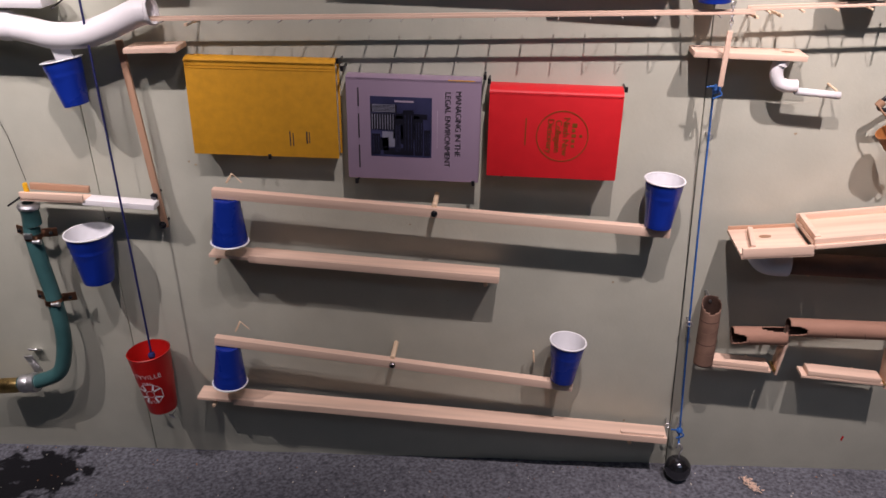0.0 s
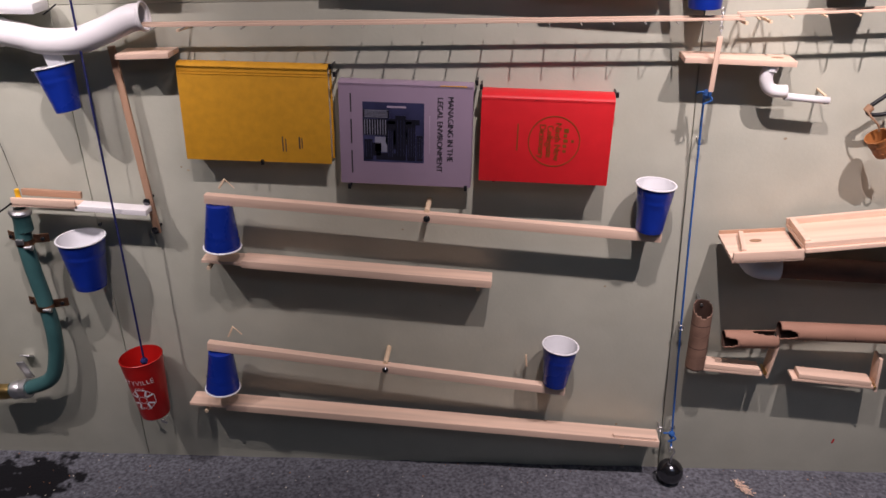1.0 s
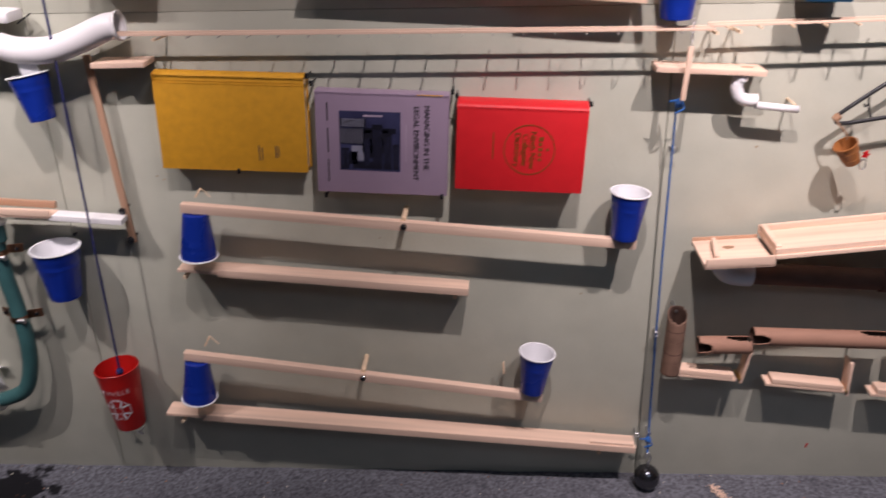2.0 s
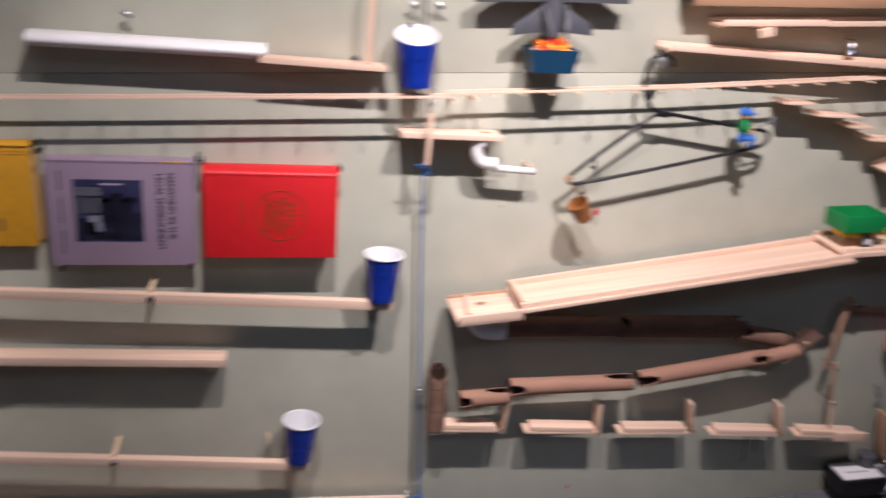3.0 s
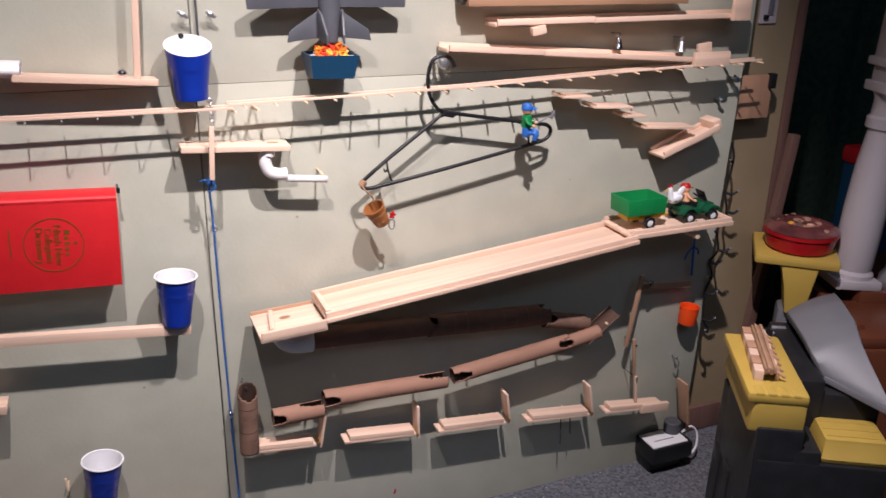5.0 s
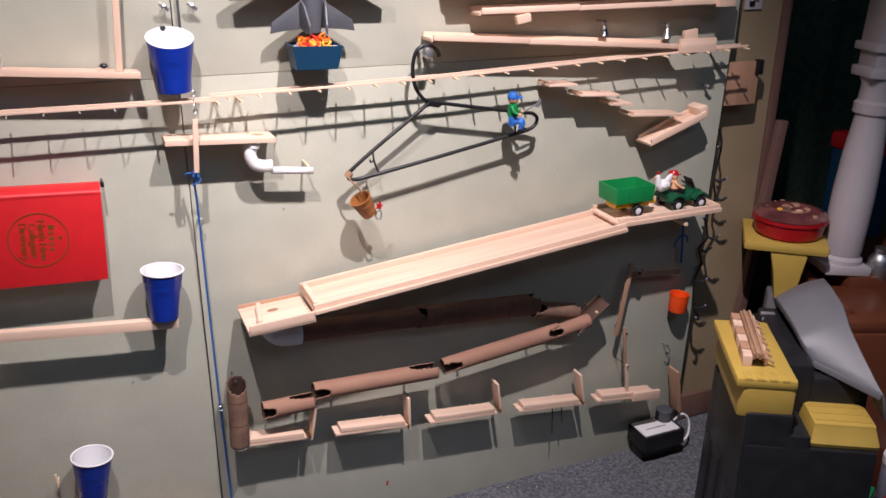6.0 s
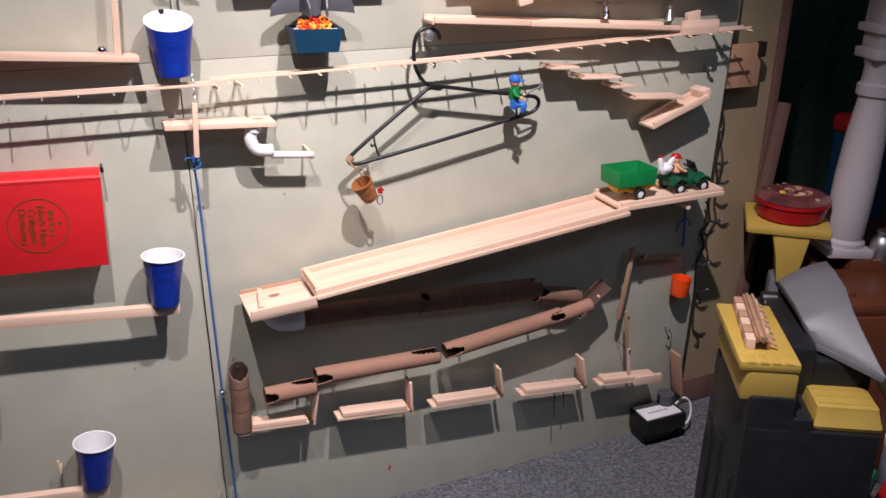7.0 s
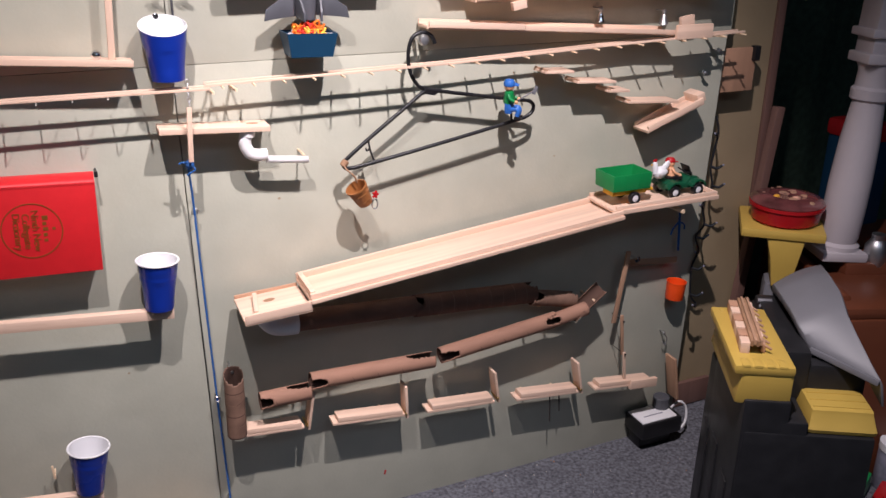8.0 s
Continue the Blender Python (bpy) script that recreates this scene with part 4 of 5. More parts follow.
    bar("side_rail", (1.326, -0.076 + dy, 0.714), (1.600, -0.076 + dy, 0.7165), 0.007, 0.011, WOOD, deck)
bar("front_lip", (1.340, -0.134, 0.7065), (1.602, -0.134, 0.709), 0.005, 0.010, WOOD, deck)
part("end_rail", block(0.006, 0.100, 0.011, 0.001), WOOD, deck, "", pose(1.596, -0.076, 0.7165))
rod("dowel", (1.512, 0.002, 0.680), (1.512, -0.128, 0.683), 0.0055, DOWEL, deck)

# ---- toy quad with trailer ----
DECK = 0.7125


def wheel(parent, x, y, z, r, w):
    t = part("tyre", lathe([(r * 0.55, -w / 2), (r * 0.9, -w / 2), (r, -w * 0.3), (r, w * 0.3), (r * 0.9, w / 2), (r * 0.55, w / 2), (r * 0.55, -w / 2)], 20), BLACK, parent, "", pose(x, y, z, 90, 0, 0))
    part("hub", lathe([(0, -w * 0.45), (r * 0.3, -w * 0.5), (r * 0.56, -w * 0.38), (r * 0.56, w * 0.38), (r * 0.3, w * 0.5), (0, w * 0.45)], 16), WHITE, t, "", pose(x, y, z, 90, 0, 0))


cart = thing("toy_trailer", 1.37, -0.08, DECK, "green tipping toy trailer on a yellow chassis on the deck", "toy trailer")
bm = bmesh.new()
lo = [(-0.053, -0.035), (0.053, -0.035), (0.053, 0.035), (-0.053, 0.035)]
hi = [(-0.0545, -0.0365), (0.0545, -0.0365), (0.0545, 0.0365), (-0.0545, 0.0365)]
rings = []
for pts, z, k in ((lo, 0.0, 1), (hi, 0.034, 1), (hi, 0.034, 0.95), (lo, 0.003, 0.95)):
    rings.append([bm.verts.new((x * k, y * k, z)) for x, y in pts])
bm.faces.new(rings[0])
for a, b in zip(rings, rings[1:]):
    for i in range(4):
        bm.faces.new((a[i], a[(i + 1) % 4], b[(i + 1) % 4], b[i]))
bm.faces.new(rings[3])
bmesh.ops.recalc_face_normals(bm, faces=bm.faces[:])
bmesh.ops.bevel(bm, geom=bm.edges[:], offset=0.0008, segments=2, profile=0.6, affect="EDGES")
part("tipping_bed", bm, GREEN, cart, "", pose(1.370, -0.085, DECK + 0.036, 0, 0, 0) @ Matrix.Diagonal((0.92, 1.0, 1.08, 1)))
for k in range(2):
    part("bed_rib", block(0.0016, 0.0012, 0.030, 0.0004), GREEN, cart, "", pose(1.353 + 0.034 * k, -0.1214, DECK + 0.054))
part("chassis", block(0.090, 0.040, 0.015, 0.004), YELLOW, cart, "yellow chassis", pose(1.376, -0.085, DECK + 0.0275))
part("drawbar", block(0.042, 0.012, 0.006, 0.002), YELLOW, cart, "yellow drawbar", pose(1.428, -0.085, DECK + 0.022))
for wy in (-0.112, -0.058):
    wheel(cart, 1.384, wy, DECK + 0.0145, 0.0145, 0.011)
quad = thing("toy_quad_bike", 1.52, -0.085, DECK, "dark green toy quad bike on the deck", "toy vehicle")
part("body", prism([(-0.046, 0.016), (-0.048, 0.034), (-0.036, 0.040), (-0.020, 0.038), (-0.010, 0.030), (0.008, 0.030), (0.020, 0.044), (0.044, 0.040), (0.050, 0.028), (0.048, 0.016)], 0.036, 0.003), GREEN_DARK, quad, "", pose(1.522, -0.085, DECK))
for sx in (-0.030, 0.034):
    for sy in (-1, 1):
        arc = [(math.cos(q * math.pi / 10), math.sin(q * math.pi / 10)) for q in range(1, 10)]
        part("mudguard", prism([(0.0225 * ca, 0.0225 * sa) for ca, sa in arc] + [(0.0180 * ca, 0.0180 * sa) for ca, sa in reversed(arc)], 0.019, 0.0015), GREEN_DARK, quad, "", pose(1.522 + sx, -0.085 + sy * 0.025, DECK + 0.0165))
        wheel(quad, 1.522 + sx, -0.085 + sy * 0.027, DECK + 0.0145, 0.0145, 0.013)
part("seat", block(0.040, 0.018, 0.008, 0.003), BLACK, quad, "", pose(1.508, -0.085, DECK + 0.040))
part("screen", block(0.003, 0.030, 0.026, 0.001), BLACK, quad, "", pose(1.542, -0.085, DECK + 0.056, 0, -28, 0))
part("handlebar", sweep([(1.538, -0.108, DECK + 0.054), (1.540, -0.085, DECK + 0.050), (1.538, -0.062, DECK + 0.054)], 0.002, 8, 4), BLACK, quad)
rider = thing("toy_figure", 1.512, -0.085, DECK + 0.036, "small plastic toy driver with a red cap on the quad", "toy figure")
toy_person(rider, pose(1.505, -0.085, DECK + 0.012, 0, 18, 75) @ Matrix.Scale(0.98, 4), TIN_RED, SKIN, SKY)
hen = thing("toy_hen", 1.472, -0.085, DECK + 0.036, "white plastic toy hen with a red comb", "toy animal")
HEN = pose(1.462, -0.090, DECK + 0.044)
part("body", ball(0.015, 1.15, 0.75, 0.95, 20, HEN @ pose(0.002, 0, 0.014, 0, -15, 0)), WHITE, hen)
part("tail", ball(0.010, 0.8, 0.45, 1.6, 14, HEN @ pose(0.016, 0, 0.026, 0, 38, 0)), WHITE, hen)
part("wing", ball(0.009, 1.3, 0.35, 0.8, 14, HEN @ pose(0.004, -0.011, 0.016, 0, -12, 0)), WHITE, hen)
part("head", lathe([(0, 0), (0.0085, 0), (0.0068, 0.012), (0.0062, 0.021), (0.004, 0.026), (0, 0.028)], 16, None, HEN @ pose(-0.009, 0, 0.014, 0, -12, 0)), WHITE, hen)
part("comb", prism([(-0.005, 0), (0.005, 0), (0.0055, 0.006), (0.003, 0.004), (0.001, 0.0075), (-0.001, 0.004), (-0.004, 0.006)], 0.003, 0.0006), TIN_RED, hen, "red comb", HEN @ pose(-0.014, 0, 0.0405))
part("beak", lathe([(0.002, 0), (0, 0.006)], 8), YELLOW, hen, "yellow beak", HEN @ pose(-0.0195, 0, 0.034, 0, -100, 0))

# ---- cardboard tubes ----


def tube(name, pts, r, label, notch_a=0, notch_b=0, mat=None, category="tube", slant=0.0, turn_a=0.0, turn_b=0.0, gutter=None):
    """A cardboard tube with a torn notch at either end, on pegs."""
    pts = [Vector(p) for p in pts]
    t = thing(name, *((pts[0] + pts[-1]) / 2), label, category, "cardboard tubes")
    m = along(pts[0], pts[-1])
    length = (pts[-1] - pts[0]).length
    n, seg = max(16, int(length / 0.004)), 44
    bm = bmesh.new()
    rows = []
    for i in range(n + 1):
        x = -length / 2 + length * i / n
        rows.append([bm.verts.new((x, r * math.cos(2 * math.pi * k / seg), r * math.sin(2 * math.pi * k / seg) * (1 + 0.02 * noise.noise((x * 30, k * 0.6, 1))))) for k in range(seg)])

    def torn(i, count, a, middle):
        """True inside a notch of that many rings, ragged, narrowing to its round end."""
        if not count or i >= count:
            return False
        off = (a - middle + math.pi) % (2 * math.pi) - math.pi
        return abs(off) < 0.62 * math.sqrt(1 - (i / count) ** 2) + 0.06 * math.sin(i * 2.3)

    for i in range(n):
        for k in range(seg):
            a = 2 * math.pi * (k + 0.5) / seg
            if slant and (i + 1) / n > 1 - slant * (0.5 - 0.5 * (m.to_3x3() @ Vector((0, math.cos(a), math.sin(a)))).y):
                continue
            if torn(i, 2 * notch_a, a, math.pi / 2 + turn_a) or torn(n - 1 - i, 2 * notch_b, a, math.pi / 2 + turn_b):
                continue
            if gutter is not None and math.sin(a - gutter) > 0.1:
                continue
            bm.faces.new((rows[i][k], rows[i + 1][k], rows[i + 1][(k + 1) % seg], rows[i][(k + 1) % seg]))
    loose = [v for v in bm.verts if not v.link_faces]
    bmesh.ops.delete(bm, geom=loose, context="VERTS")
    ob = part("roll", bm, mat or CARD, t, "", m)
    sol = ob.modifiers.new("wall", "SOLIDIFY")
    sol.thickness, sol.offset, sol.material_offset = 0.0016, -1, 1
    ob.data.materials.append(CARD_IN)
    turns = int(length / 0.05)
    for k in range(turns):
        x = -length / 2 + (k + 0.7) * length / turns
        pitch = 0.045
        seam = [(x + pitch * (q / 12 - 0.5), (r + 0.0002) * math.cos(2 * math.pi * q / 12 + 1.0), (r + 0.0002) * math.sin(2 * math.pi * q / 12 + 1.0)) for q in range(4, 13)]
        if all(abs(s[0]) < length / 2 - 0.012 for s in seam):
            part("spiral_seam", sweep(seam, 0.0005, 4, 3), CARD_IN, t, "", m)
    for k in ((0.2,) if slant else (0.2, 0.8)):
        c = pts[0].lerp(pts[-1], k)
        rod("peg", (c.x, 0.002, c.z - r - 0.003), (c.x, c.y, c.z - r - 0.003), 0.003, DOWEL, t)
    return t


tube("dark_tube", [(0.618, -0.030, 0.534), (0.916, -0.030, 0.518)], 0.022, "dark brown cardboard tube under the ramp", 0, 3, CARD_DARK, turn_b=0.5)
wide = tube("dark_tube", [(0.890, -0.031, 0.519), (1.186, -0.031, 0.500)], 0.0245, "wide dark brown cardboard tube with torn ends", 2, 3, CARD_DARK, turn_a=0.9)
for k in range(9):
    x = 0.916 + 0.030 * k
    z = 0.519 - 0.019 * (x - 0.890) / 0.296
    part("paper_band", lathe([(0.0244, -0.0012), (0.0249, 0.0), (0.0244, 0.0012)], 28), CARD_OLD, wide, "", pose(x, -0.031, z, 0, 94, 0))
tube("short_tube", [(1.176, -0.038, 0.491), (1.292, -0.038, 0.465)], 0.019, "short brown cardboard tube with a torn notch", 3, 2, CARD_OLD, turn_a=1.0)
tube("bend_tube", [(1.272, -0.062, 0.434), (1.352, -0.062, 0.496)], 0.018, "short tilted cardboard half tube cut open along its side", 0, 0, CARD_OLD, gutter=0.55)
tube("paper_tube", [(0.938, -0.062, 0.403), (1.230, -0.062, 0.436)], 0.0185, "light brown cardboard tube with torn notches", 5, 4, turn_a=1.5, turn_b=1.1)
tube("paper_tube", [(1.205, -0.062, 0.430), (1.312, -0.062, 0.448)], 0.0165, "short light brown cardboard tube", 4, 0, turn_a=1.2)
tube("paper_tube", [(0.645, -0.062, 0.406), (0.922, -0.062, 0.397)], 0.0185, "long light brown cardboard tube with a torn notch", 4, 8, turn_a=1.6, turn_b=0.1)
tube("paper_tube", [(0.538, -0.062, 0.384), (0.643, -0.062, 0.384)], 0.0185, "short light brown cardboard tube with torn ends", 3, 6, turn_a=1.5)
upright = tube("upright_tube", [(0.487, -0.060, 0.315), (0.491, -0.060, 0.468)], 0.0195, "upright brown cardboard tube with a slanted torn top", 0, 0, CARD_OLD, slant=0.16)
for k, z in enumerate((0.345, 0.368, 0.395, 0.421)):
    part("paper_band", lathe([(0.0196, -0.0012), (0.0200, 0.0), (0.0196, 0.0012)], 28), CARD_IN if k % 2 else CARD_OLD, upright, "", pose(0.487 + 0.026 * (z - 0.315), -0.060, z, 3, 0, 0))
rod("bolt", (0.491, 0, 0.452), (0.491, -0.045, 0.452), 0.003, STEEL, upright)
elbow = thing("pipe_elbow", 0.59, -0.055, 0.53, "white plastic pipe elbow below the catch box", "pipe")
bm = sweep([(0.568, -0.062, 0.594), (0.570, -0.060, 0.570), (0.582, -0.057, 0.553), (0.602, -0.054, 0.546), (0.626, -0.053, 0.544)], lambda t: 0.026, 26, 8, False)
ob = part("bend", bm, WHITE, elbow)
sol = ob.modifiers.new("wall", "SOLIDIFY")
sol.thickness, sol.offset = 0.003, -1

# ---- row of little tilting trays ----


def tray(x0, x1, z0, z1, px0, pz0, px1, pz1, label, lip=True):
    t = thing("domino_tray", (x0 + x1) / 2, -0.04, (z0 + z1) / 2 - 0.01, label, "tray", "row of little trays")
    bar("base_strip", (x0, -0.045, z0), (x1, -0.045, z1), 0.036, 0.006, WOOD, t)
    bar("front_strip", (x0 + 0.012, -0.047, z0 + 0.0085), (x1 - 0.006, -0.047, z1 + 0.0085), 0.032, 0.011, WOOD, t)
    for k in (0.25, 0.75):
        px, pz = x0 + (x1 - x0) * k, z0 + (z1 - z0) * k
        rod("wall_peg", (px, 0.001, pz - 0.005), (px, -0.05, pz - 0.005), 0.0025, DOWEL, t)
    if px0 is not None:
        bar("end_paddle", (px0, -0.045, pz0), (px1, -0.045, pz1), 0.034, 0.006, WOOD, t)
        rod("hinge_peg", (px0 - 0.004, -0.028, pz0 + 0.012), (px0 - 0.004, -0.064, pz0 + 0.012), 0.0032, BRASS, t)
    return t


tray(0.482, 0.626, 0.311, 0.297, 0.636, 0.289, 0.650, 0.372, "little pine tray with an upright paddle under a tube")
tray(0.688, 0.854, 0.288, 0.271, 0.860, 0.260, 0.858, 0.340, "little pine tray with an upright thin paddle")
tray(0.908, 1.078, 0.264, 0.250, 1.090, 0.245, 1.078, 0.326, "little pine tray with a leaning thin paddle")
tray(1.136, 1.308, 0.240, 0.222, 1.319, 0.214, 1.303, 0.302, "little pine tray with a leaning broad paddle")
last = tray(1.356, 1.530, 0.217, 0.197, None, 0, None, 0, "little pine tray with a loose block at its end")
bar("end_block", (1.455, -0.070, 0.212), (1.535, -0.070, 0.204), 0.010, 0.024, WOOD, last)
for cx, l in ((1.236, 0.085), (1.262, 0.060)):
    k = thing("dangling_thread", cx, -0.05, 0.15, "short dark thread dangling from a tray", "thread", "dangling threads")
    part("strand", sweep([(cx, -0.045, 0.232), (cx + 0.002, -0.046, 0.20), (cx + 0.005, -0.044, 0.228 - l)], 0.0017, 6, 5), STRING, k)
paddle = thing("end_board", 1.61, -0.045, 0.12, "small upright weathered board behind a box", "board")
bar("strip", (1.622, -0.040, 0.122), (1.600, -0.040, 0.246), 0.040, 0.007, WOOD_DARK, paddle)
chain = thing("lever_mechanism", 1.43, -0.04, 0.21, "jointed thin wooden arm hanging from a steel pivot", "arm")
bar("upper_stick", (1.437, -0.040, 0.565), (1.410, -0.040, 0.380), 0.006, 0.011, WOOD_DARK, chain)
bar("middle_stick", (1.429, -0.046, 0.400), (1.440, -0.046, 0.290), 0.005, 0.008, WOOD_DARK, chain)
bar("lower_stick", (1.441, -0.052, 0.298), (1.450, -0.052, 0.215), 0.005, 0.007, WOOD, chain)
bar("cross_stick", (1.448, -0.030, 0.530), (1.590, -0.030, 0.516), 0.005, 0.015, WOOD_DARK, chain)
for sx, sz, y in ((1.456, 0.545, -0.046), (1.432, 0.385, -0.048), (1.440, 0.295, -0.054)):
    screw(chain, sx, y, sz, 0.008 if sz > 0.5 else 0.0025, CHROME if sz > 0.5 else IRON, "pivot_screw")
oc = thing("orange_cup", 1.592, -0.035, 0.40, "small orange plastic cup fixed to the wall", "cup")
part("shell", lathe([(0, 0.002), (0.024, 0.002), (0.0255, 0.0), (0.027, 0.003), (0.0285, 0.052), (0.0300, 0.053), (0.0297, 0.056), (0.0275, 0.055), (0.0255, 0.005), (0, 0.005)], 32), ORANGE, oc, "", pose(1.594, -0.032, 0.410, 0, 4, 0) @ Matrix.Scale(0.84, 4))
tie = thing("cord_tie", 1.597, -0.02, 0.53, "blue cord knotted on a wall screw", "cord")
part("strand", sweep([(1.592, -0.02, 0.648), (1.594, -0.022, 0.60), (1.600, -0.02, 0.535)], 0.003, 8, 4), CORD_BLUE, tie)
part("loop", sweep([(1.592, -0.02, 0.61), (1.576, -0.022, 0.596), (1.572, -0.02, 0.580)], 0.0022, 8, 4), CORD_BLUE, tie)
part("loop", sweep([(1.592, -0.02, 0.612), (1.606, -0.024, 0.604), (1.612, -0.02, 0.590)], 0.0022, 8, 4), CORD_BLUE, tie)
eye = thing("hook_eye", 1.592, -0.02, 0.296, "small zinc hook in the wall", "hook")
screw(eye, 1.588, -0.012, 0.306, 0.004)
part("hook", sweep([(1.588, -0.016, 0.304), (1.598, -0.018, 0.290), (1.594, -0.018, 0.272), (1.586, -0.016, 0.280)], 0.0016, 8, 5), STEEL, eye)
box = thing("switch_box", 1.56, -0.05, 0.04, "small black box with a white cover plate low on the wall", "box")
part("case", block(0.124, 0.082, 0.046, 0.006), BLACK, box, "", pose(1.562, -0.0435, 0.0625))
part("cover_plate", block(0.108, 0.066, 0.004, 0.0015), WHITE, box, "white cover plate", pose(1.556, -0.046, 0.0875))
part("print_bar", block(0.060, 0.003, 0.001, 0), PHOTO_GREY, box, "", pose(1.552, -0.054, 0.0898))
part("lens", lathe([(0.018, 0.0), (0.022, 0.002), (0.022, 0.032), (0.019, 0.034), (0, 0.032)], 24), GREY_TOY, box, "dark round housing", pose(1.596, -0.026, 0.087))
part("power_cord", sweep([(1.622, -0.034, 0.080), (1.645, -0.040, 0.100), (1.664, -0.046, 0.082), (1.660, -0.056, 0.048), (1.636, -0.064, 0.030), (1.612, -0.066, 0.040)], 0.0032, 10, 6), WHITE, box, "white power cord")
part("foot", block(0.100, 0.050, 0.042, 0.004), BLACK, box, "", pose(1.562, -0.0335, 0.020))

# ---- steps and upper ramps ----
steps = [(1.173, 1.242, 1.008, 1.005), (1.250, 1.348, 0.983, 0.977), (1.330, 1.385, 0.958, 0.955), (1.384, 1.522, 0.930, 0.921)]
for x0, x1, z0, z1 in steps:
    s = thing("step", (x0 + x1) / 2, -0.035, z0 - 0.01, "small pine step on the wall", "step", "marble steps")
    bar("board", (x0, -0.036, z0), (x1, -0.036, z1), 0.052, 0.0055, WOOD, s)
    bar("end_stop", (x0 + 0.001, -0.036, z0 + 0.003), (x0 + 0.006, -0.036, z0 + 0.003), 0.05, 0.006, WOOD_DARK, s)
s = thing("step", 1.51, -0.035, 0.86, "tilted pine chute with a stop block at its upper end", "chute", "marble steps")
bar("board", (1.437, -0.040, 0.860), (1.586, -0.040, 0.914), 0.056, 0.007, WOOD, s)
bar("front_strip", (1.440, -0.066, 0.866), (1.584, -0.066, 0.920), 0.006, 0.014, WOOD, s)
bar("back_strip", (1.440, -0.016, 0.866), (1.584, -0.016, 0.920), 0.006, 0.012, WOOD, s)
bar("stop_block", (1.570, -0.040, 0.922), (1.590, -0.040, 0.929), 0.050, 0.020, WOOD, s)

def ramp_rail(x0, z0, x1, z1, label, depth=0.052):
    r = thing("upper_rail", (x0 + x1) / 2, -0.035, (z0 + z1) / 2 - 0.01, label, "marble rail", "upper marble rails")
    xm, zm = x0 + (x1 - x0) * 0.36, z0 + (z1 - z0) * 0.36
    bar("board", (x0, -0.008 - depth / 2, z0), (x1, -0.008 - depth / 2, z1), depth, 0.007, WOOD, r)
    bar("front_strip", (x0 + 0.002, -0.010 - depth, z0 + 0.006), (xm, -0.010 - depth, zm + 0.006), 0.006, 0.012, WOOD, r)
    bar("front_strip", (xm + 0.0015, -0.009 - depth, zm + 0.004), (x1, -0.009 - depth, z1 + 0.004), 0.006, 0.010, WOOD, r)
    bar("back_strip", (x0, -0.012, z0 + 0.006), (x1, -0.012, z1 + 0.006), 0.006, 0.012, WOOD, r)
    return r


r1 = ramp_rail(0.912, 1.110, 1.490, 1.070, "long sloping pine marble rail below two bells")
bar("end_block", (1.484, -0.074, 1.0755), (1.578, -0.074, 1.0755), 0.010, 0.030, WOOD, r1)
bar("end_block", (1.535, -0.020, 1.085), (1.570, -0.020, 1.09), 0.010, 0.030, WOOD, r1)
r2 = ramp_rail(1.012, 1.155, 1.625, 1.162, "upper pine marble rail near the wall's end")
part("end_board", block(0.046, 0.010, 0.060, 0.001), WOOD, r2, "", pose(1.600, -0.068, 1.185))
bar("stop_block", (1.088, -0.066, 1.142), (1.118, -0.066, 1.148), 0.012, 0.016, WOOD, r2)
r3 = thing("top_board", 1.2, -0.03, 1.19, "brown wooden board edge high on the wall", "board")
bar("board", (0.955, -0.03, 1.199), (1.466, -0.03, 1.199), 0.052, 0.016, BOARD, r3)
rod("round_end", (0.948, -0.03, 1.216), (1.02, -0.03, 1.216), 0.024, BLACK, r3)
for bx, bz, mt in ((1.318, 1.100, CHROME), (1.482, 1.088, STEEL)):
    b = thing("hand_bell", bx, -0.03, bz, "small bell hung above a pine rail", "bell", "bells")
    part("dome", lathe([(0.011, 0.0), (0.0095, 0.003), (0.007, 0.012), (0.0055, 0.019), (0.003, 0.022), (0, 0.0225)], 18), mt, b, "", pose(bx, -0.028, bz))
    part("crown", lathe([(0.003, 0.022), (0.0055, 0.025), (0.0055, 0.030), (0, 0.033)], 14), STEEL, b, "", pose(bx, -0.028, bz))
    rod("hanger_pin", (bx, 0.001, bz + 0.028), (bx, -0.03, bz + 0.028), 0.0018, STEEL, b)

gut = thing("white_gutter", -0.02, -0.04, 1.09, "white plastic gutter sloping along the wall", "gutter")
part("channel", lathe([(0.016, -0.193), (0.019, -0.193), (0.019, 0.193), (0.016, 0.193), (0.016, -0.193)], 28, None, Matrix.Diagonal((0.72, 1.6, 1, 1))), PVC, gut, "", along((-0.214, -0.035, 1.124), (0.171, -0.035, 1.102)) @ pose(0, 0, 0, 0, 90, 0))
flat = thing("wall_shelf", 0.27, -0.035, 1.075, "narrow whitewashed pine shelf with a marble on it", "shelf")
bar("board", (0.158, -0.035, 1.090), (0.380, -0.035, 1.0735), 0.056, 0.008, WOOD, flat)
bar("front_strip", (0.160, -0.064, 1.092), (0.380, -0.064, 1.0755), 0.005, 0.011, WOOD, flat)
up = thing("wooden_lath", 0.355, -0.045, 1.08, "thin upright pine slat rising from a shelf", "slat")
bar("strip", (0.348, -0.045, 1.082), (0.372, -0.045, 1.42), 0.010, 0.011, WOOD, up)
g = thing("top_ledge", -0.55, -0.035, 1.115, "small pine ledge high on the wall", "shelf")
bar("board", (-0.62, -0.035, 1.117), (-0.495, -0.035, 1.117), 0.055, 0.009, WOOD, g)
gb = thing("green_block", -0.519, -0.035, 1.122, "small bright green plastic block on a ledge", "toy block")
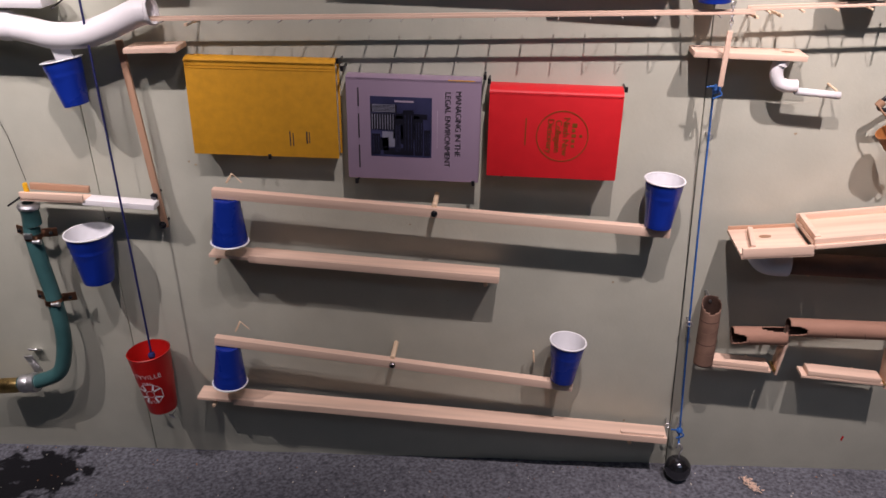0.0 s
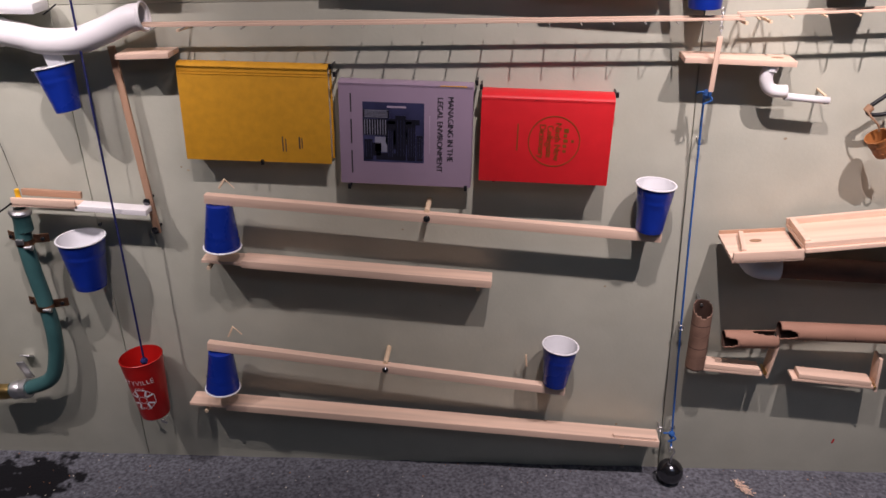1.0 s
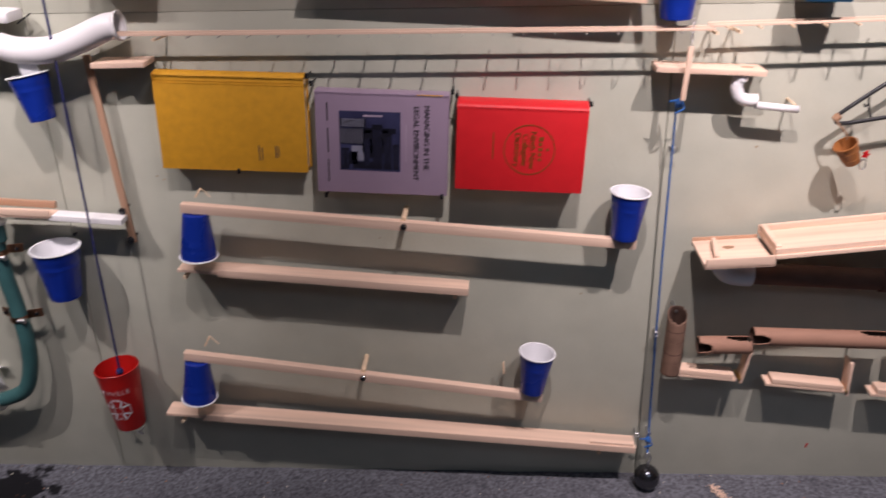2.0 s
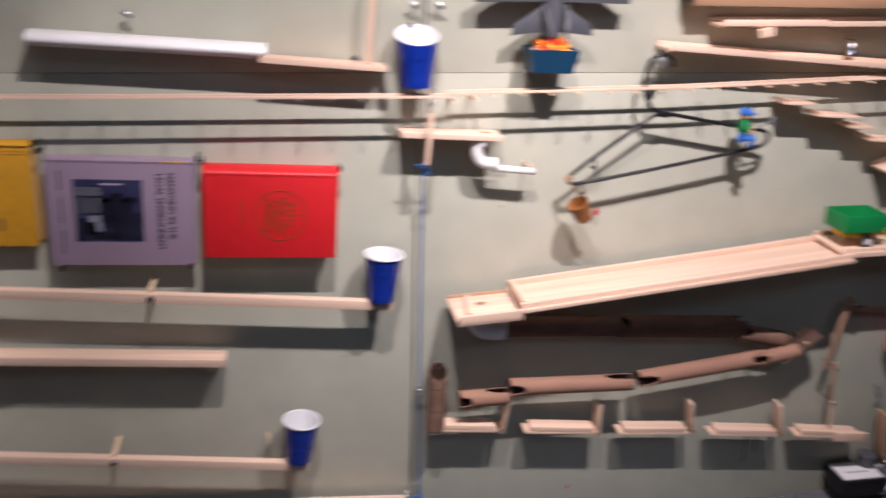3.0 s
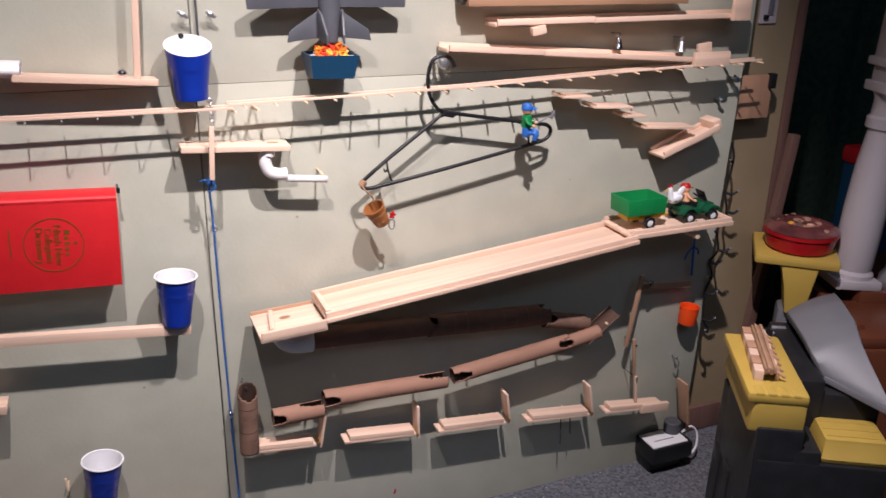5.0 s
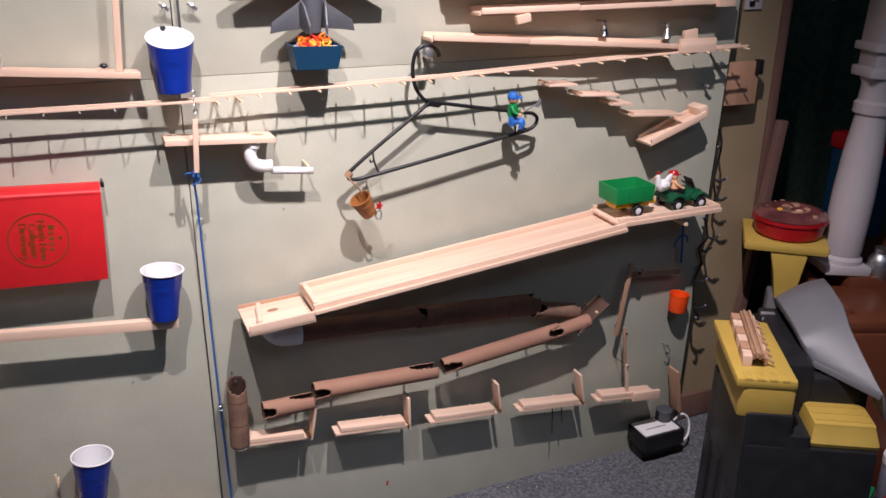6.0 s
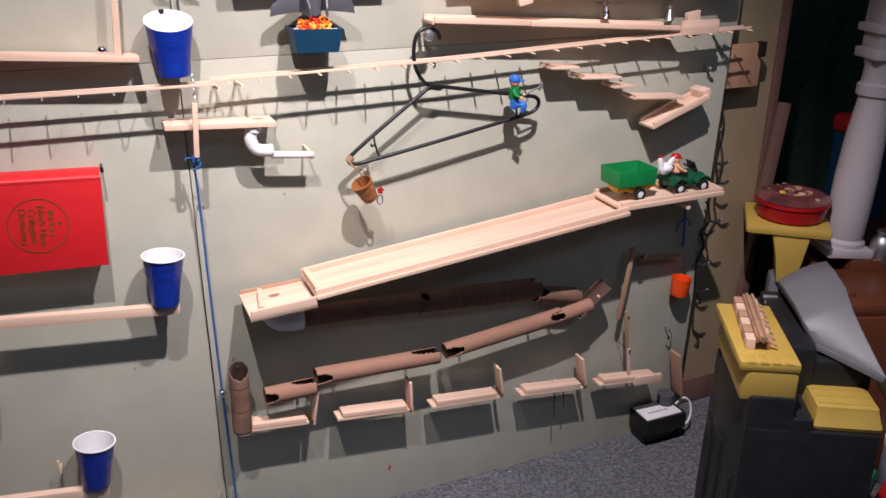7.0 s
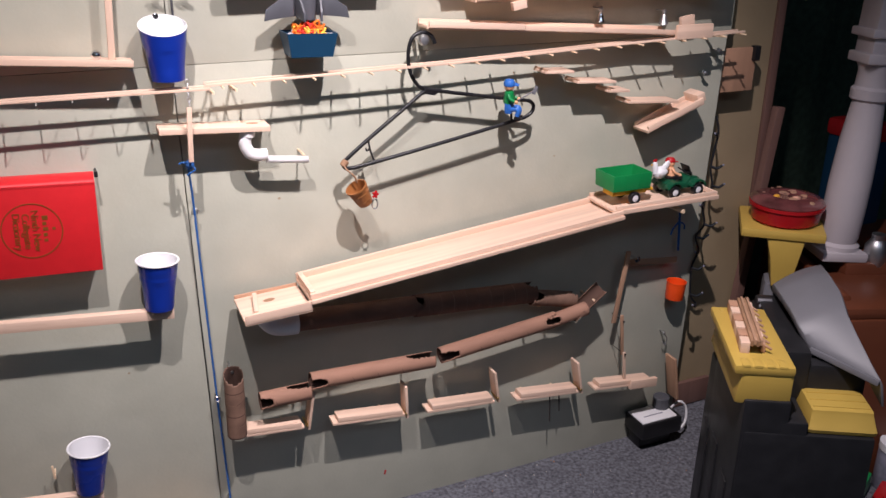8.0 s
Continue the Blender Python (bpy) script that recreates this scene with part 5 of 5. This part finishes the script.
part("body", block(0.032, 0.032, 0.05, 0.003), GREEN, gb, "", pose(-0.519, -0.042, 1.1465))
for sx, sz in ((0.433, 1.182), (0.480, 1.182), (-0.058, 1.16), (1.653, 1.020), (1.618, 0.972), (1.205, 1.21)):
    w = thing("wall_screw", sx, -0.01, sz, "zinc wing nut and screw in the wall", "screw", "wall screws")
    screw(w, sx, -0.018, sz, 0.005)
    part("wing", block(0.020, 0.003, 0.007, 0.0012), STEEL, w, "", pose(sx, -0.022, sz, 0, 35, 0))
rodstick = thing("hanging_rod", 0.455, -0.01, 1.15, "thin grey rod above a cup", "rod")
rod("shaft", (0.4575, -0.008, 1.12), (0.4575, -0.008, 1.42), 0.002, GREY_TOY, rodstick)
for x0, z0, x1, z1 in ((0.138, 0.318, 0.140, 0.288),):
    k = thing("loose_pin", x0, -0.03, z1, "short thin wooden pin stuck in the wall", "pin", "wooden pins")
    bar("stick", (x0, -0.03, z0), (x1, -0.03, z1), 0.004, 0.004, DOWEL, k)
    rod("peg", (x1, 0.002, z1 + 0.003), (x1, -0.03, z1 + 0.003), 0.0015, DOWEL, k)

# ---- toy jet over a blue planter ----
jet = thing("toy_jet", 0.684, -0.05, 1.12, "dark grey plastic toy jet mounted nose up", "toy plane")
part("fuselage", lathe([(0, 0), (0.013, 0.0), (0.016, 0.03), (0.019, 0.10), (0.018, 0.16), (0.012, 0.22), (0.004, 0.26), (0, 0.262)], 20, None, Matrix.Diagonal((1.1, 0.9, 1, 1))), GREY_TOY, jet, "", pose(0.684, -0.050, 1.133))
for s in (-1, 1):
    part("wing", prism([(s * 0.012, 0.062), (s * 0.145, 0.060), (s * 0.147, 0.080), (s * 0.030, 0.150), (s * 0.012, 0.160)], 0.006, 0.0015), GREY_TOY, jet, "", pose(0.684, -0.046, 1.131))
    part("tailplane", prism([(s * 0.010, 0.052), (s * 0.022, 0.050), (s * 0.074, 0.016), (s * 0.078, -0.004), (s * 0.060, -0.001), (s * 0.010, 0.004)], 0.004, 0.0012), GREY_TOY, jet, "", pose(0.684, -0.050, 1.137))
    part("fin", prism([(-0.014, 0.044), (-0.034, 0.012), (-0.034, -0.004), (0, 0.002), (0, 0.054)], 0.004, 0.0012), GREY_TOY, jet, "", pose(0.684 + s * 0.022, -0.058, 1.137, 0, 0, 90 - s * 12))
planter = thing("planter_box", 0.682, -0.055, 1.072, "petrol blue plastic box filled with orange yarn flames", "box")
bm = bmesh.new()
lo = [(-0.038, -0.026), (0.038, -0.026), (0.038, 0.026), (-0.038, 0.026)]
hi = [(-0.0455, -0.033), (0.0455, -0.033), (0.0455, 0.033), (-0.0455, 0.033)]
rings = []
for pts, z, k in ((lo, 0.0, 1), (hi, 0.042, 1), (hi, 0.042, 0.94), (lo, 0.003, 0.93)):
    rings.append([bm.verts.new((x * k, y * k, z)) for x, y in pts])
bm.faces.new(rings[0])
for a, b in zip(rings, rings[1:]):
    for i in range(4):
        bm.faces.new((a[i], a[(i + 1) % 4], b[(i + 1) % 4], b[i]))
bm.faces.new(rings[3])
part("tub", bm, TEAL_BOX, planter, "", pose(0.681, -0.056, 1.071, 0, 1.5, 0))
rnd = random.Random(5)
for mt, count, hgt in ((YARN_A, 16, 0.030), (YARN_B, 12, 0.022), (YARN_C, 8, 0.028), (YARN_D, 12, 0.014)):
    bm = bmesh.new()
    for _ in range(count):
        wide = 0.040 if mt is YARN_D else 0.026
        p = Vector((rnd.uniform(-wide, wide), rnd.uniform(-0.024, 0.02), 0.030))
        line = [p]
        for k in range(6):
            p = Vector((max(-wide, min(wide, p.x + rnd.uniform(-0.012, 0.012))), max(-0.026, min(0.024, p.y + rnd.uniform(-0.010, 0.010))), 0.036 + rnd.uniform(0, hgt) * (1 - abs(p.x) / 0.05)))
            line.append(p)
        merge(bm, sweep(line, 0.0021, 6, 5))
    part("yarn", bm, mt, planter, "tangled yarn", pose(0.682, -0.056, 1.071))

# ---- wall's end: string lights, plywood plate ----
lights = thing("string_lights", 1.70, 0.0, 0.36, "dark green string light cord hanging at the wall's end", "string lights")
line = [(x - 0.012 - 0.020 * (0.86 - z), y, z) for x, y, z in [(1.704, 0.006, 0.86), (1.706, -0.006, 0.82), (1.692, -0.012, 0.74), (1.704, -0.012, 0.69), (1.684, -0.012, 0.645), (1.697, -0.012, 0.59), (1.676, -0.012, 0.56), (1.690, -0.012, 0.52), (1.676, -0.012, 0.476), (1.684, -0.012, 0.40), (1.706, -0.012, 0.37)]]
part("cable", sweep(line, 0.0028, 8, 6), BLACK, lights)
for i, (x, y, z) in enumerate(line[1:]):
    s = 1 if i % 3 else -0.6
    b = part("bulb_socket", sweep([(x, y, z), (x + s * 0.014, y - 0.008, z - 0.004), (x + s * 0.026, y - 0.010, z + 0.002)], 0.0034, 8, 4), BLACK, lights)
    part("bulb", ball(0.0028, 1, 1, 1, 10, pose(x + s * 0.030, y - 0.010, z + 0.003)), PHOTO_GREY, b)
plate = thing("plywood_plate", 1.77, 0.03, 0.91, "pinkish plywood plate with a black clip at its corner", "board")
part("sheet", block(0.106, 0.012, 0.104, 0.001), PINK, plate, "", pose(1.758, 0.034, 0.962))
part("clip", block(0.016, 0.018, 0.036, 0.002), BLACK, plate, "black clip", pose(1.806, 0.026, 1.000))
rod("bracket_peg", (1.772, 0.082, 0.965), (1.772, 0.035, 0.965), 0.008, DOWEL, plate)

switch = thing("light_switch", 1.81, 0.075, 1.13, "pale lilac plastic light switch plate with a dark rocker", "switch")
part("plate", block(0.052, 0.006, 0.115, 0.002), COLUMN, switch, "", pose(1.810, 0.0768, 1.188))
part("rocker", block(0.014, 0.008, 0.040, 0.002), BENCH_GREY, switch, "dark rocker", pose(1.814, 0.0730, 1.171))
part("rocker", block(0.014, 0.008, 0.012, 0.002), BLACK, switch, "dark rocker", pose(1.802, 0.0730, 1.145))

# ---- toy workbench beside the doorway ----
BENCH = pose(1.324, -0.553, 0, 0, 0, -30)


def B(a, b, z, rx=0, ry=0, rz=0):
    """A pose in the workbench's own directions: a across, b away, z up."""
    return BENCH @ pose(a, b, z, rx, ry, rz)


bench = thing("toy_workbench", 1.50, -0.50, 0.0, "charcoal and yellow plastic toy workbench standing on the carpet", "toy workbench")
bm = block(0.246, 0.32, 0.404, 0.006)
for v in bm.verts:
    v.co.x *= 1 - 0.05 * v.co.z / 0.388
part("body", bm, BENCH_BLACK, bench, "", B(0.142, 0.164, 0.203))
for k, (bb, hh) in enumerate(((0.070, 0.24), (0.170, 0.26), (0.262, 0.24))):
    part("side_rib", block(0.010, 0.050, hh, 0.005), BENCH_BLACK, bench, "", B(0.018, bb, 0.02 + hh / 2))
part("tray_column", block(0.086, 0.252, 0.470, 0.006), BENCH_BLACK, bench, "", B(0.060, 0.132, 0.237))
bm = block(0.165, 0.30, 0.125, 0.012)
part("upper_body", bm, BENCH_BLACK, bench, "", B(0.186, 0.256, 0.438))
part("front_fill", block(0.050, 0.124, 0.428, 0.004), BENCH_BLACK, bench, "", B(0.114, 0.0675, 0.2155))
part("hinge_rail", block(0.050, 0.27, 0.135, 0.008), BENCH_BLACK, bench, "", B(0.132, 0.235, 0.462))
bm = block(0.110, 0.254, 0.020, 0.007)
top = part("yellow_tray", bm, BENCH_YELLOW, bench, "soft yellow tray", B(0.0465, 0.136, 0.533))
bm = block(0.094, 0.246, 0.074, 0.008)
for v in bm.verts:
    if v.co.z < 0 and v.co.x < 0:
        v.co.x -= 0.008
part("tray_block", bm, BENCH_YELLOW, top, "", B(0.0545, 0.135, 0.497))
for k in range(4):
    part("ridge", block(0.017, 0.030, 0.008, 0.0038), BENCH_YELLOW, top, "", B(0.013 + 0.022 * k, 0.024, 0.5405))
for k in range(2):
    part("moulded_dot", lathe([(0, 0), (0.006, 0), (0.005, 0.0012), (0, 0.0014)], 14), BENCH_YELLOW, top, "", B(0.012 + 0.068 * k, 0.246, 0.5428))
bm = block(0.128, 0.100, 0.046, 0.010)
for v in bm.verts:
    if v.co.z > 0:
        v.co.x *= 0.90
        v.co.y = v.co.y * 0.84 + 0.006
drawer = part("yellow_drawer", bm, BENCH_YELLOW, bench, "soft yellow drawer front", B(0.203, 0.060, 0.428))
for k in range(3):
    part("drawer_groove", block(0.102, 0.0035, 0.0025, 0.001), BENCH_YELLOW, drawer, "", B(0.203, 0.037 + 0.025 * k, 0.4515))


def hood_shell(sections, bulge, left_skirt, right_skirt):
    """A moulded lid: sections from back to front, each from its left to its right edge, with skirts hanging from both."""
    bm = bmesh.new()
    rows = []
    for (l, r), bow in zip(sections, bulge):
        l, r = Vector(l), Vector(r)
        row = [l + Vector((0.004, 0, -left_skirt)), l + Vector((0, 0, -0.008))]
        for k in range(9):
            q = k / 8
            row.append(l.lerp(r, q) + Vector((0, 0, bow * math.sin(math.pi * q))))
        row += [r + Vector((0.006, 0, -0.010)), r + Vector((0.016, 0, -right_skirt))]
        rows.append([bm.verts.new(p) for p in row])
    for a, b in zip(rows, rows[1:]):
        for i in range(len(a) - 1):
            bm.faces.new((a[i], a[i + 1], b[i + 1], b[i]))
    return bm


SECTIONS = [((0.158, 0.402, 0.515), (0.250, 0.425, 0.530)), ((0.146, 0.385, 0.545), (0.246, 0.408, 0.580)), ((0.138, 0.352, 0.562), (0.241, 0.383, 0.600)),
            ((0.137, 0.290, 0.567), (0.239, 0.320, 0.604)), ((0.139, 0.225, 0.565), (0.237, 0.240, 0.601)), ((0.141, 0.185, 0.560), (0.233, 0.195, 0.592)),
            ((0.144, 0.170, 0.553), (0.233, 0.176, 0.583)), ((0.153, 0.154, 0.541), (0.243, 0.140, 0.558)), ((0.163, 0.143, 0.527), (0.262, 0.085, 0.518)),
            ((0.168, 0.138, 0.520), (0.272, 0.060, 0.500))]
hood = part("grey_hood", hood_shell(SECTIONS, [0.002, 0.006, 0.008, 0.008, 0.007, 0.005, 0.003, 0.002, 0.001, 0.0], 0.020, 0.055), BENCH_GREY, bench, "raised mid grey plastic lid", BENCH, 50)
shell = hood.modifiers.new("wall", "SOLIDIFY")
shell.thickness, shell.offset = 0.005, -1
edge = hood.modifiers.new("edge", "BEVEL")
edge.width, edge.segments, edge.limit_method, edge.angle_limit = 0.0018, 2, "ANGLE", radians(40)
rail_pts = [Vector(p) for p in ((0.164, 0.141, 0.516), (0.270, 0.060, 0.494))]
part("hood_lip", block((rail_pts[1] - rail_pts[0]).length, 0.010, 0.012, 0.003), BENCH_GREY, hood, "", BENCH @ along(*rail_pts))
for hb, hz in ((0.335, 0.528), (0.318, 0.522), (0.158, 0.510), (0.140, 0.506)):
    rod("hinge_knob", BENCH @ Vector((0.106, hb, hz)), BENCH @ Vector((0.136, hb, hz)), 0.0055, BENCH_GREY, hood)
    rod("hinge_pin", BENCH @ Vector((0.120, hb, hz)), BENCH @ Vector((0.120, hb, hz - 0.020)), 0.004, BENCH_GREY, hood)
raft = thing("stick_raft", 1.43, -0.44, 0.543, "small raft of glued wooden craft sticks on the tray", "craft model")
RAFT = B(0.043, 0.150, 0.0, 0, 0, -4)
for k in range(4):
    part("long_stick", block(0.005, 0.195, 0.012, 0.001), WOOD_DARK if k % 2 else BOARD, raft, "", RAFT @ pose(-0.008 + 0.0055 * k, 0, 0.566 + 0.003 * (k % 2)))
for k in range(6):
    part("cross_block", block(0.017, 0.028, 0.022, 0.001), WOOD if k % 2 == 0 else PINK, raft, "", RAFT @ pose(-0.0185, -0.080 + 0.033 * k, 0.554))
    part("cross_block", block(0.008, 0.024, 0.018, 0.001), PINK if k % 2 == 0 else WOOD, raft, "", RAFT @ pose(0.0155, -0.075 + 0.033 * k, 0.553))
for k in range(8):
    rod("oar_peg", RAFT @ Vector((0.016, -0.085 + 0.024 * k, 0.560)), RAFT @ Vector((0.030, -0.089 + 0.024 * k, 0.553)), 0.0025, WOOD_DARK, raft)

# ---- dark cloth hanging beyond the doorway ----
bm = bmesh.new()
rows = []
for i in range(61):
    x = -0.5 + i / 60
    row = []
    for j in range(13):
        z = 1.9 * j / 12
        row.append(bm.verts.new((x * 1.3, 0.05 * noise.noise((x * 7, z * 0.8, 3)) + 0.02 * noise.noise((x * 21, z * 1.6, 8)), z)))
    rows.append(row)
for a, b in zip(rows, rows[1:]):
    for j in range(12):
        bm.faces.new((a[j], b[j], b[j + 1], a[j + 1]))
drape = thing("cloth_drape", 2.75, 0.62, 0.02, "dark green cloth hanging in folds in an unlit room", "cloth")
hanging = part("cloth", bm, DRAPE, drape, "", pose(2.75, 0.62, 0.02))
sol = hanging.modifiers.new("wall", "SOLIDIFY")
sol.thickness = 0.004

# ---- brown play table, column and clutter behind it ----
table = thing("play_table", 2.25, -0.25, 0.0, "brown plastic play table with a stepped top", "play table")
part("pedestal", block(0.62, 0.50, 0.44, 0.02), BROWN_TOY, table, "", pose(2.22, -0.22, 0.22, 0, 0, -21))
part("upper_step", block(0.46, 0.34, 0.07, 0.016), BROWN_TOY, table, "", pose(2.27, -0.11, 0.463, 0, 0, -21))
part("lower_step", block(0.30, 0.22, 0.03, 0.012), BROWN_TOY, table, "", pose(1.98, -0.27, 0.452, 0, 0, -21))
part("cut_edge", block(0.03, 0.30, 0.05, 0.01), BROWN_TOY, table, "", pose(1.93, -0.16, 0.455, 0, 0, -21))
column = thing("toy_column", 2.035, -0.135, 0.498, "white turned plastic column standing on the brown table", "column")
# it leans a little
COLUMN_FOOT = pose(2.016, -0.125, 0.497, 0, 3.0, 0)
part("base_plate", block(0.118, 0.118, 0.024, 0.007), COLUMN, column, "", COLUMN_FOOT @ pose(0, 0, 0.012, 0, 0, -21))
part("shaft", lathe([(0.0, 0.02), (0.054, 0.02), (0.054, 0.034), (0.045, 0.042), (0.048, 0.052), (0.050, 0.12), (0.050, 0.20), (0.046, 0.30), (0.038, 0.385), (0.037, 0.395), (0.045, 0.402), (0.046, 0.425), (0.039, 0.432), (0.038, 0.47), (0.044, 0.485), (0.044, 0.49), (0.0, 0.49)], 36), COLUMN, column, "", COLUMN_FOOT @ pose(0, 0, 0.001))
part("collar", block(0.100, 0.100, 0.024, 0.005), COLUMN, column, "", COLUMN_FOOT @ pose(0, 0, 0.500, 0, 0, -21))
part("neck", block(0.082, 0.082, 0.040, 0.006), COLUMN, column, "", COLUMN_FOOT @ pose(0, 0, 0.530, 0, 0, -21))
part("collar", block(0.106, 0.106, 0.020, 0.005), COLUMN, column, "", COLUMN_FOOT @ pose(0, 0, 0.558, 0, 0, -21))
part("upper_block", block(0.088, 0.088, 0.28, 0.006), COLUMN, column, "", COLUMN_FOOT @ pose(0, 0, 0.703, 0, 0, -21))
stand = thing("yellow_stand", 1.87, -0.06, 0.0, "yellow plastic stand with a curved bracket", "stand")
part("top", block(0.200, 0.190, 0.024, 0.009), BENCH_YELLOW, stand, "", pose(1.890, -0.055, 0.576, 0, 0, -40))
bm = prism([(-0.045, 0), (0.045, 0), (0.034, -0.07), (0.024, -0.13), (-0.020, -0.13), (-0.030, -0.06)], 0.10, 0.006)
part("bracket", bm, BENCH_YELLOW, stand, "", pose(1.873, -0.090, 0.566, 0, 0, -40))
part("post", block(0.075, 0.075, 0.44, 0.012), BENCH_GREY, stand, "", pose(1.877, -0.090, 0.220, 0, 0, -40))
tub = thing("sweets_tub", 1.885, -0.06, 0.589, "round red plastic tub with a clear lid over wrapped sweets", "tub")
part("dish", lathe([(0, 0.0), (0.080, 0.0), (0.088, 0.006), (0.095, 0.044), (0.099, 0.045), (0.099, 0.054), (0.092, 0.054), (0.086, 0.010), (0, 0.008)], 40), TIN_RED, tub, "", pose(1.893, -0.062, 0.589) @ Matrix.Scale(0.92, 4))
part("lid", lathe([(0.096, 0.039), (0.098, 0.043), (0.090, 0.052), (0.070, 0.058), (0.050, 0.060), (0.046, 0.057), (0, 0.057)], 40), GLASSY, tub, "glossy clear lid", pose(1.893, -0.062, 0.602) @ Matrix.Scale(0.92, 4))
rnd = random.Random(9)
for k in range(14):
    a, rr = rnd.uniform(0, 6.28), rnd.uniform(0.01, 0.075)
    part("sweet", ball(0.009, 1.3, 0.9, 0.45, 10), rnd.choice((CANDY, YARN_B, WHITE, PINK)), tub, "", pose(1.893 + 0.9 * rr * math.cos(a), -0.062 + rr * math.sin(a), 0.6535 - 0.08 * max(0, rr - 0.045), 0, 0, rnd.uniform(0, 180)))
tower = thing("toy_tower", 2.24, 0.10, 0.45, "dark blue plastic toy tower with a red top", "toy")
part("shell", block(0.10, 0.14, 0.28, 0.015), TEAL_BOX, tower, "", pose(2.28, 0.08, 0.60))
part("cap", block(0.11, 0.15, 0.05, 0.015), TIN_RED, tower, "red cap", pose(2.28, 0.08, 0.758))
flask = thing("steel_flask", 2.085, -0.19, 0.478, "small brushed steel flask on the brown table", "flask")
part("body", lathe([(0, 0), (0.026, 0), (0.028, 0.004), (0.028, 0.055), (0.020, 0.070), (0.016, 0.074), (0.017, 0.088), (0, 0.090)], 24), STEEL, flask, "", pose(2.085, -0.190, 0.478))
cap = thing("red_lid", 2.13, -0.16, 0.498, "small red plastic lid on the brown table", "lid")
part("disc", lathe([(0, 0.014), (0.03, 0.014), (0.034, 0.010), (0.034, 0), (0, 0)], 24), TIN_RED, cap, "", pose(2.175, -0.17, 0.498))
for x, y, z, s, mt, nm in ((1.885, -0.515, 0.0, 0.10, TIN_RED, "red"), (1.890, -0.415, 0.0, 0.075, GREEN, "green"), (1.970, -0.490, 0.0, 0.06, SKY, "blue")):
    k = thing("toy_block", x, y, z, "%s plastic toy building block on the carpet" % nm, "toy block", "toy blocks")
    part("body", block(s, s * 0.7, s * 0.6, 0.006), mt, k, "", pose(x, y, s * 0.3, 0, 0, x * 300 % 90))
    for q in (-1, 1):
        part("stud", lathe([(0, 0), (s * 0.14, 0), (s * 0.14, s * 0.1), (0, s * 0.1)], 14), mt, k, "", pose(x, y, s * 0.6, 0, 0, x * 300 % 90) @ pose(q * s * 0.24, 0, 0))
jar = thing("plastic_jar", 1.985, -0.435, 0.0, "clear grey plastic jar with a white lid", "jar")
part("body", lathe([(0, 0), (0.038, 0), (0.04, 0.004), (0.04, 0.10), (0.036, 0.108), (0, 0.108)], 24), PHOTO_GREY, jar, "", pose(1.985, -0.435, 0.0))
part("lid", lathe([(0.0385, 0.106), (0.041, 0.108), (0.041, 0.126), (0, 0.128)], 24), WHITE, jar, "", pose(1.985, -0.435, 0.0))

# ---- dirt on the carpet ----
rnd = random.Random(21)
bm = bmesh.new()
for _ in range(110):
    x, y = rnd.uniform(-1.2, 1.75), -abs(rnd.gauss(0, 0.22)) - 0.004
    s = rnd.uniform(0.0010, 0.0024)
    merge(bm, block(s * rnd.uniform(0.8, 2.2), s, s * 0.6, 0, pose(x, y, 0.004, rnd.uniform(-20, 20), rnd.uniform(-20, 20), rnd.uniform(0, 180))))
tagged(part("carpet_crumbs", bm, TERRA, None), "brown crumbs and wood chips scattered on the carpet", "crumbs", "", "stuff")
bm = bmesh.new()
for _ in range(150):
    x, y = rnd.uniform(-1.2, 1.75), -abs(rnd.gauss(0, 0.25)) - 0.004
    k = rnd.uniform(0.0008, 0.0018)
    merge(bm, block(k * rnd.uniform(0.8, 2.6), k, k * 0.6, 0, pose(x, y, 0.004, rnd.uniform(-20, 20), rnd.uniform(-20, 20), rnd.uniform(0, 180))))
tagged(part("carpet_flecks", bm, PAGES, None), "pale paper and wood flecks scattered on the carpet", "flecks", "", "stuff")
bm = bmesh.new()
for _ in range(120):
    k = rnd.random()
    x, y = 0.612 + 0.022 * k + rnd.gauss(0, 0.006), -0.045 - 0.045 * k + rnd.gauss(0, 0.006)
    merge(bm, block(rnd.uniform(0.002, 0.008), rnd.uniform(0.0008, 0.002), 0.0008, 0, pose(x, y, 0.0035, 0, rnd.uniform(-25, 25), rnd.uniform(0, 180))))
tagged(part("wood_shavings", bm, WOOD, None), "small heap of pale wood shavings on the carpet", "shavings", "", "stuff")
dot = thing("wall_mark", 0.824, -0.0012, 0.08, "tiny dark red paint mark on the wall", "mark", "", "structure")
part("blot", block(0.004, 0.001, 0.012, 0.0003), TIN_RED, dot, "", pose(0.824, -0.0006, 0.084, 0, 15, 0))

# ---- scuffs and stray marks on the painted panels ----
SMUDGE = material("paint_smudge", (0.36, 0.29, 0.20), 0.7, scale=60, vary=0.25)
rnd = random.Random(33)
bm = bmesh.new()
for x, z in ((-0.563, 0.735), (-0.55, 0.728), (-0.118, 0.598), (0.345, 0.118), (0.99, 0.66), (1.06, 0.675), (-0.045, 0.42), (0.30, 0.47), (0.62, 0.79), (1.24, 0.81)):
    n, r = 14, rnd.uniform(0.0015, 0.0035)
    bm.faces.new([bm.verts.new((x + r * rnd.uniform(0.6, 1.2) * math.cos(2 * math.pi * i / n), -0.0008, z + 0.8 * r * rnd.uniform(0.6, 1.2) * math.sin(2 * math.pi * i / n))) for i in range(n)])
tagged(part("paint_smudges", bm, SMUDGE, None), "small brownish smudges on the painted panels", "smudges", "", "stuff")
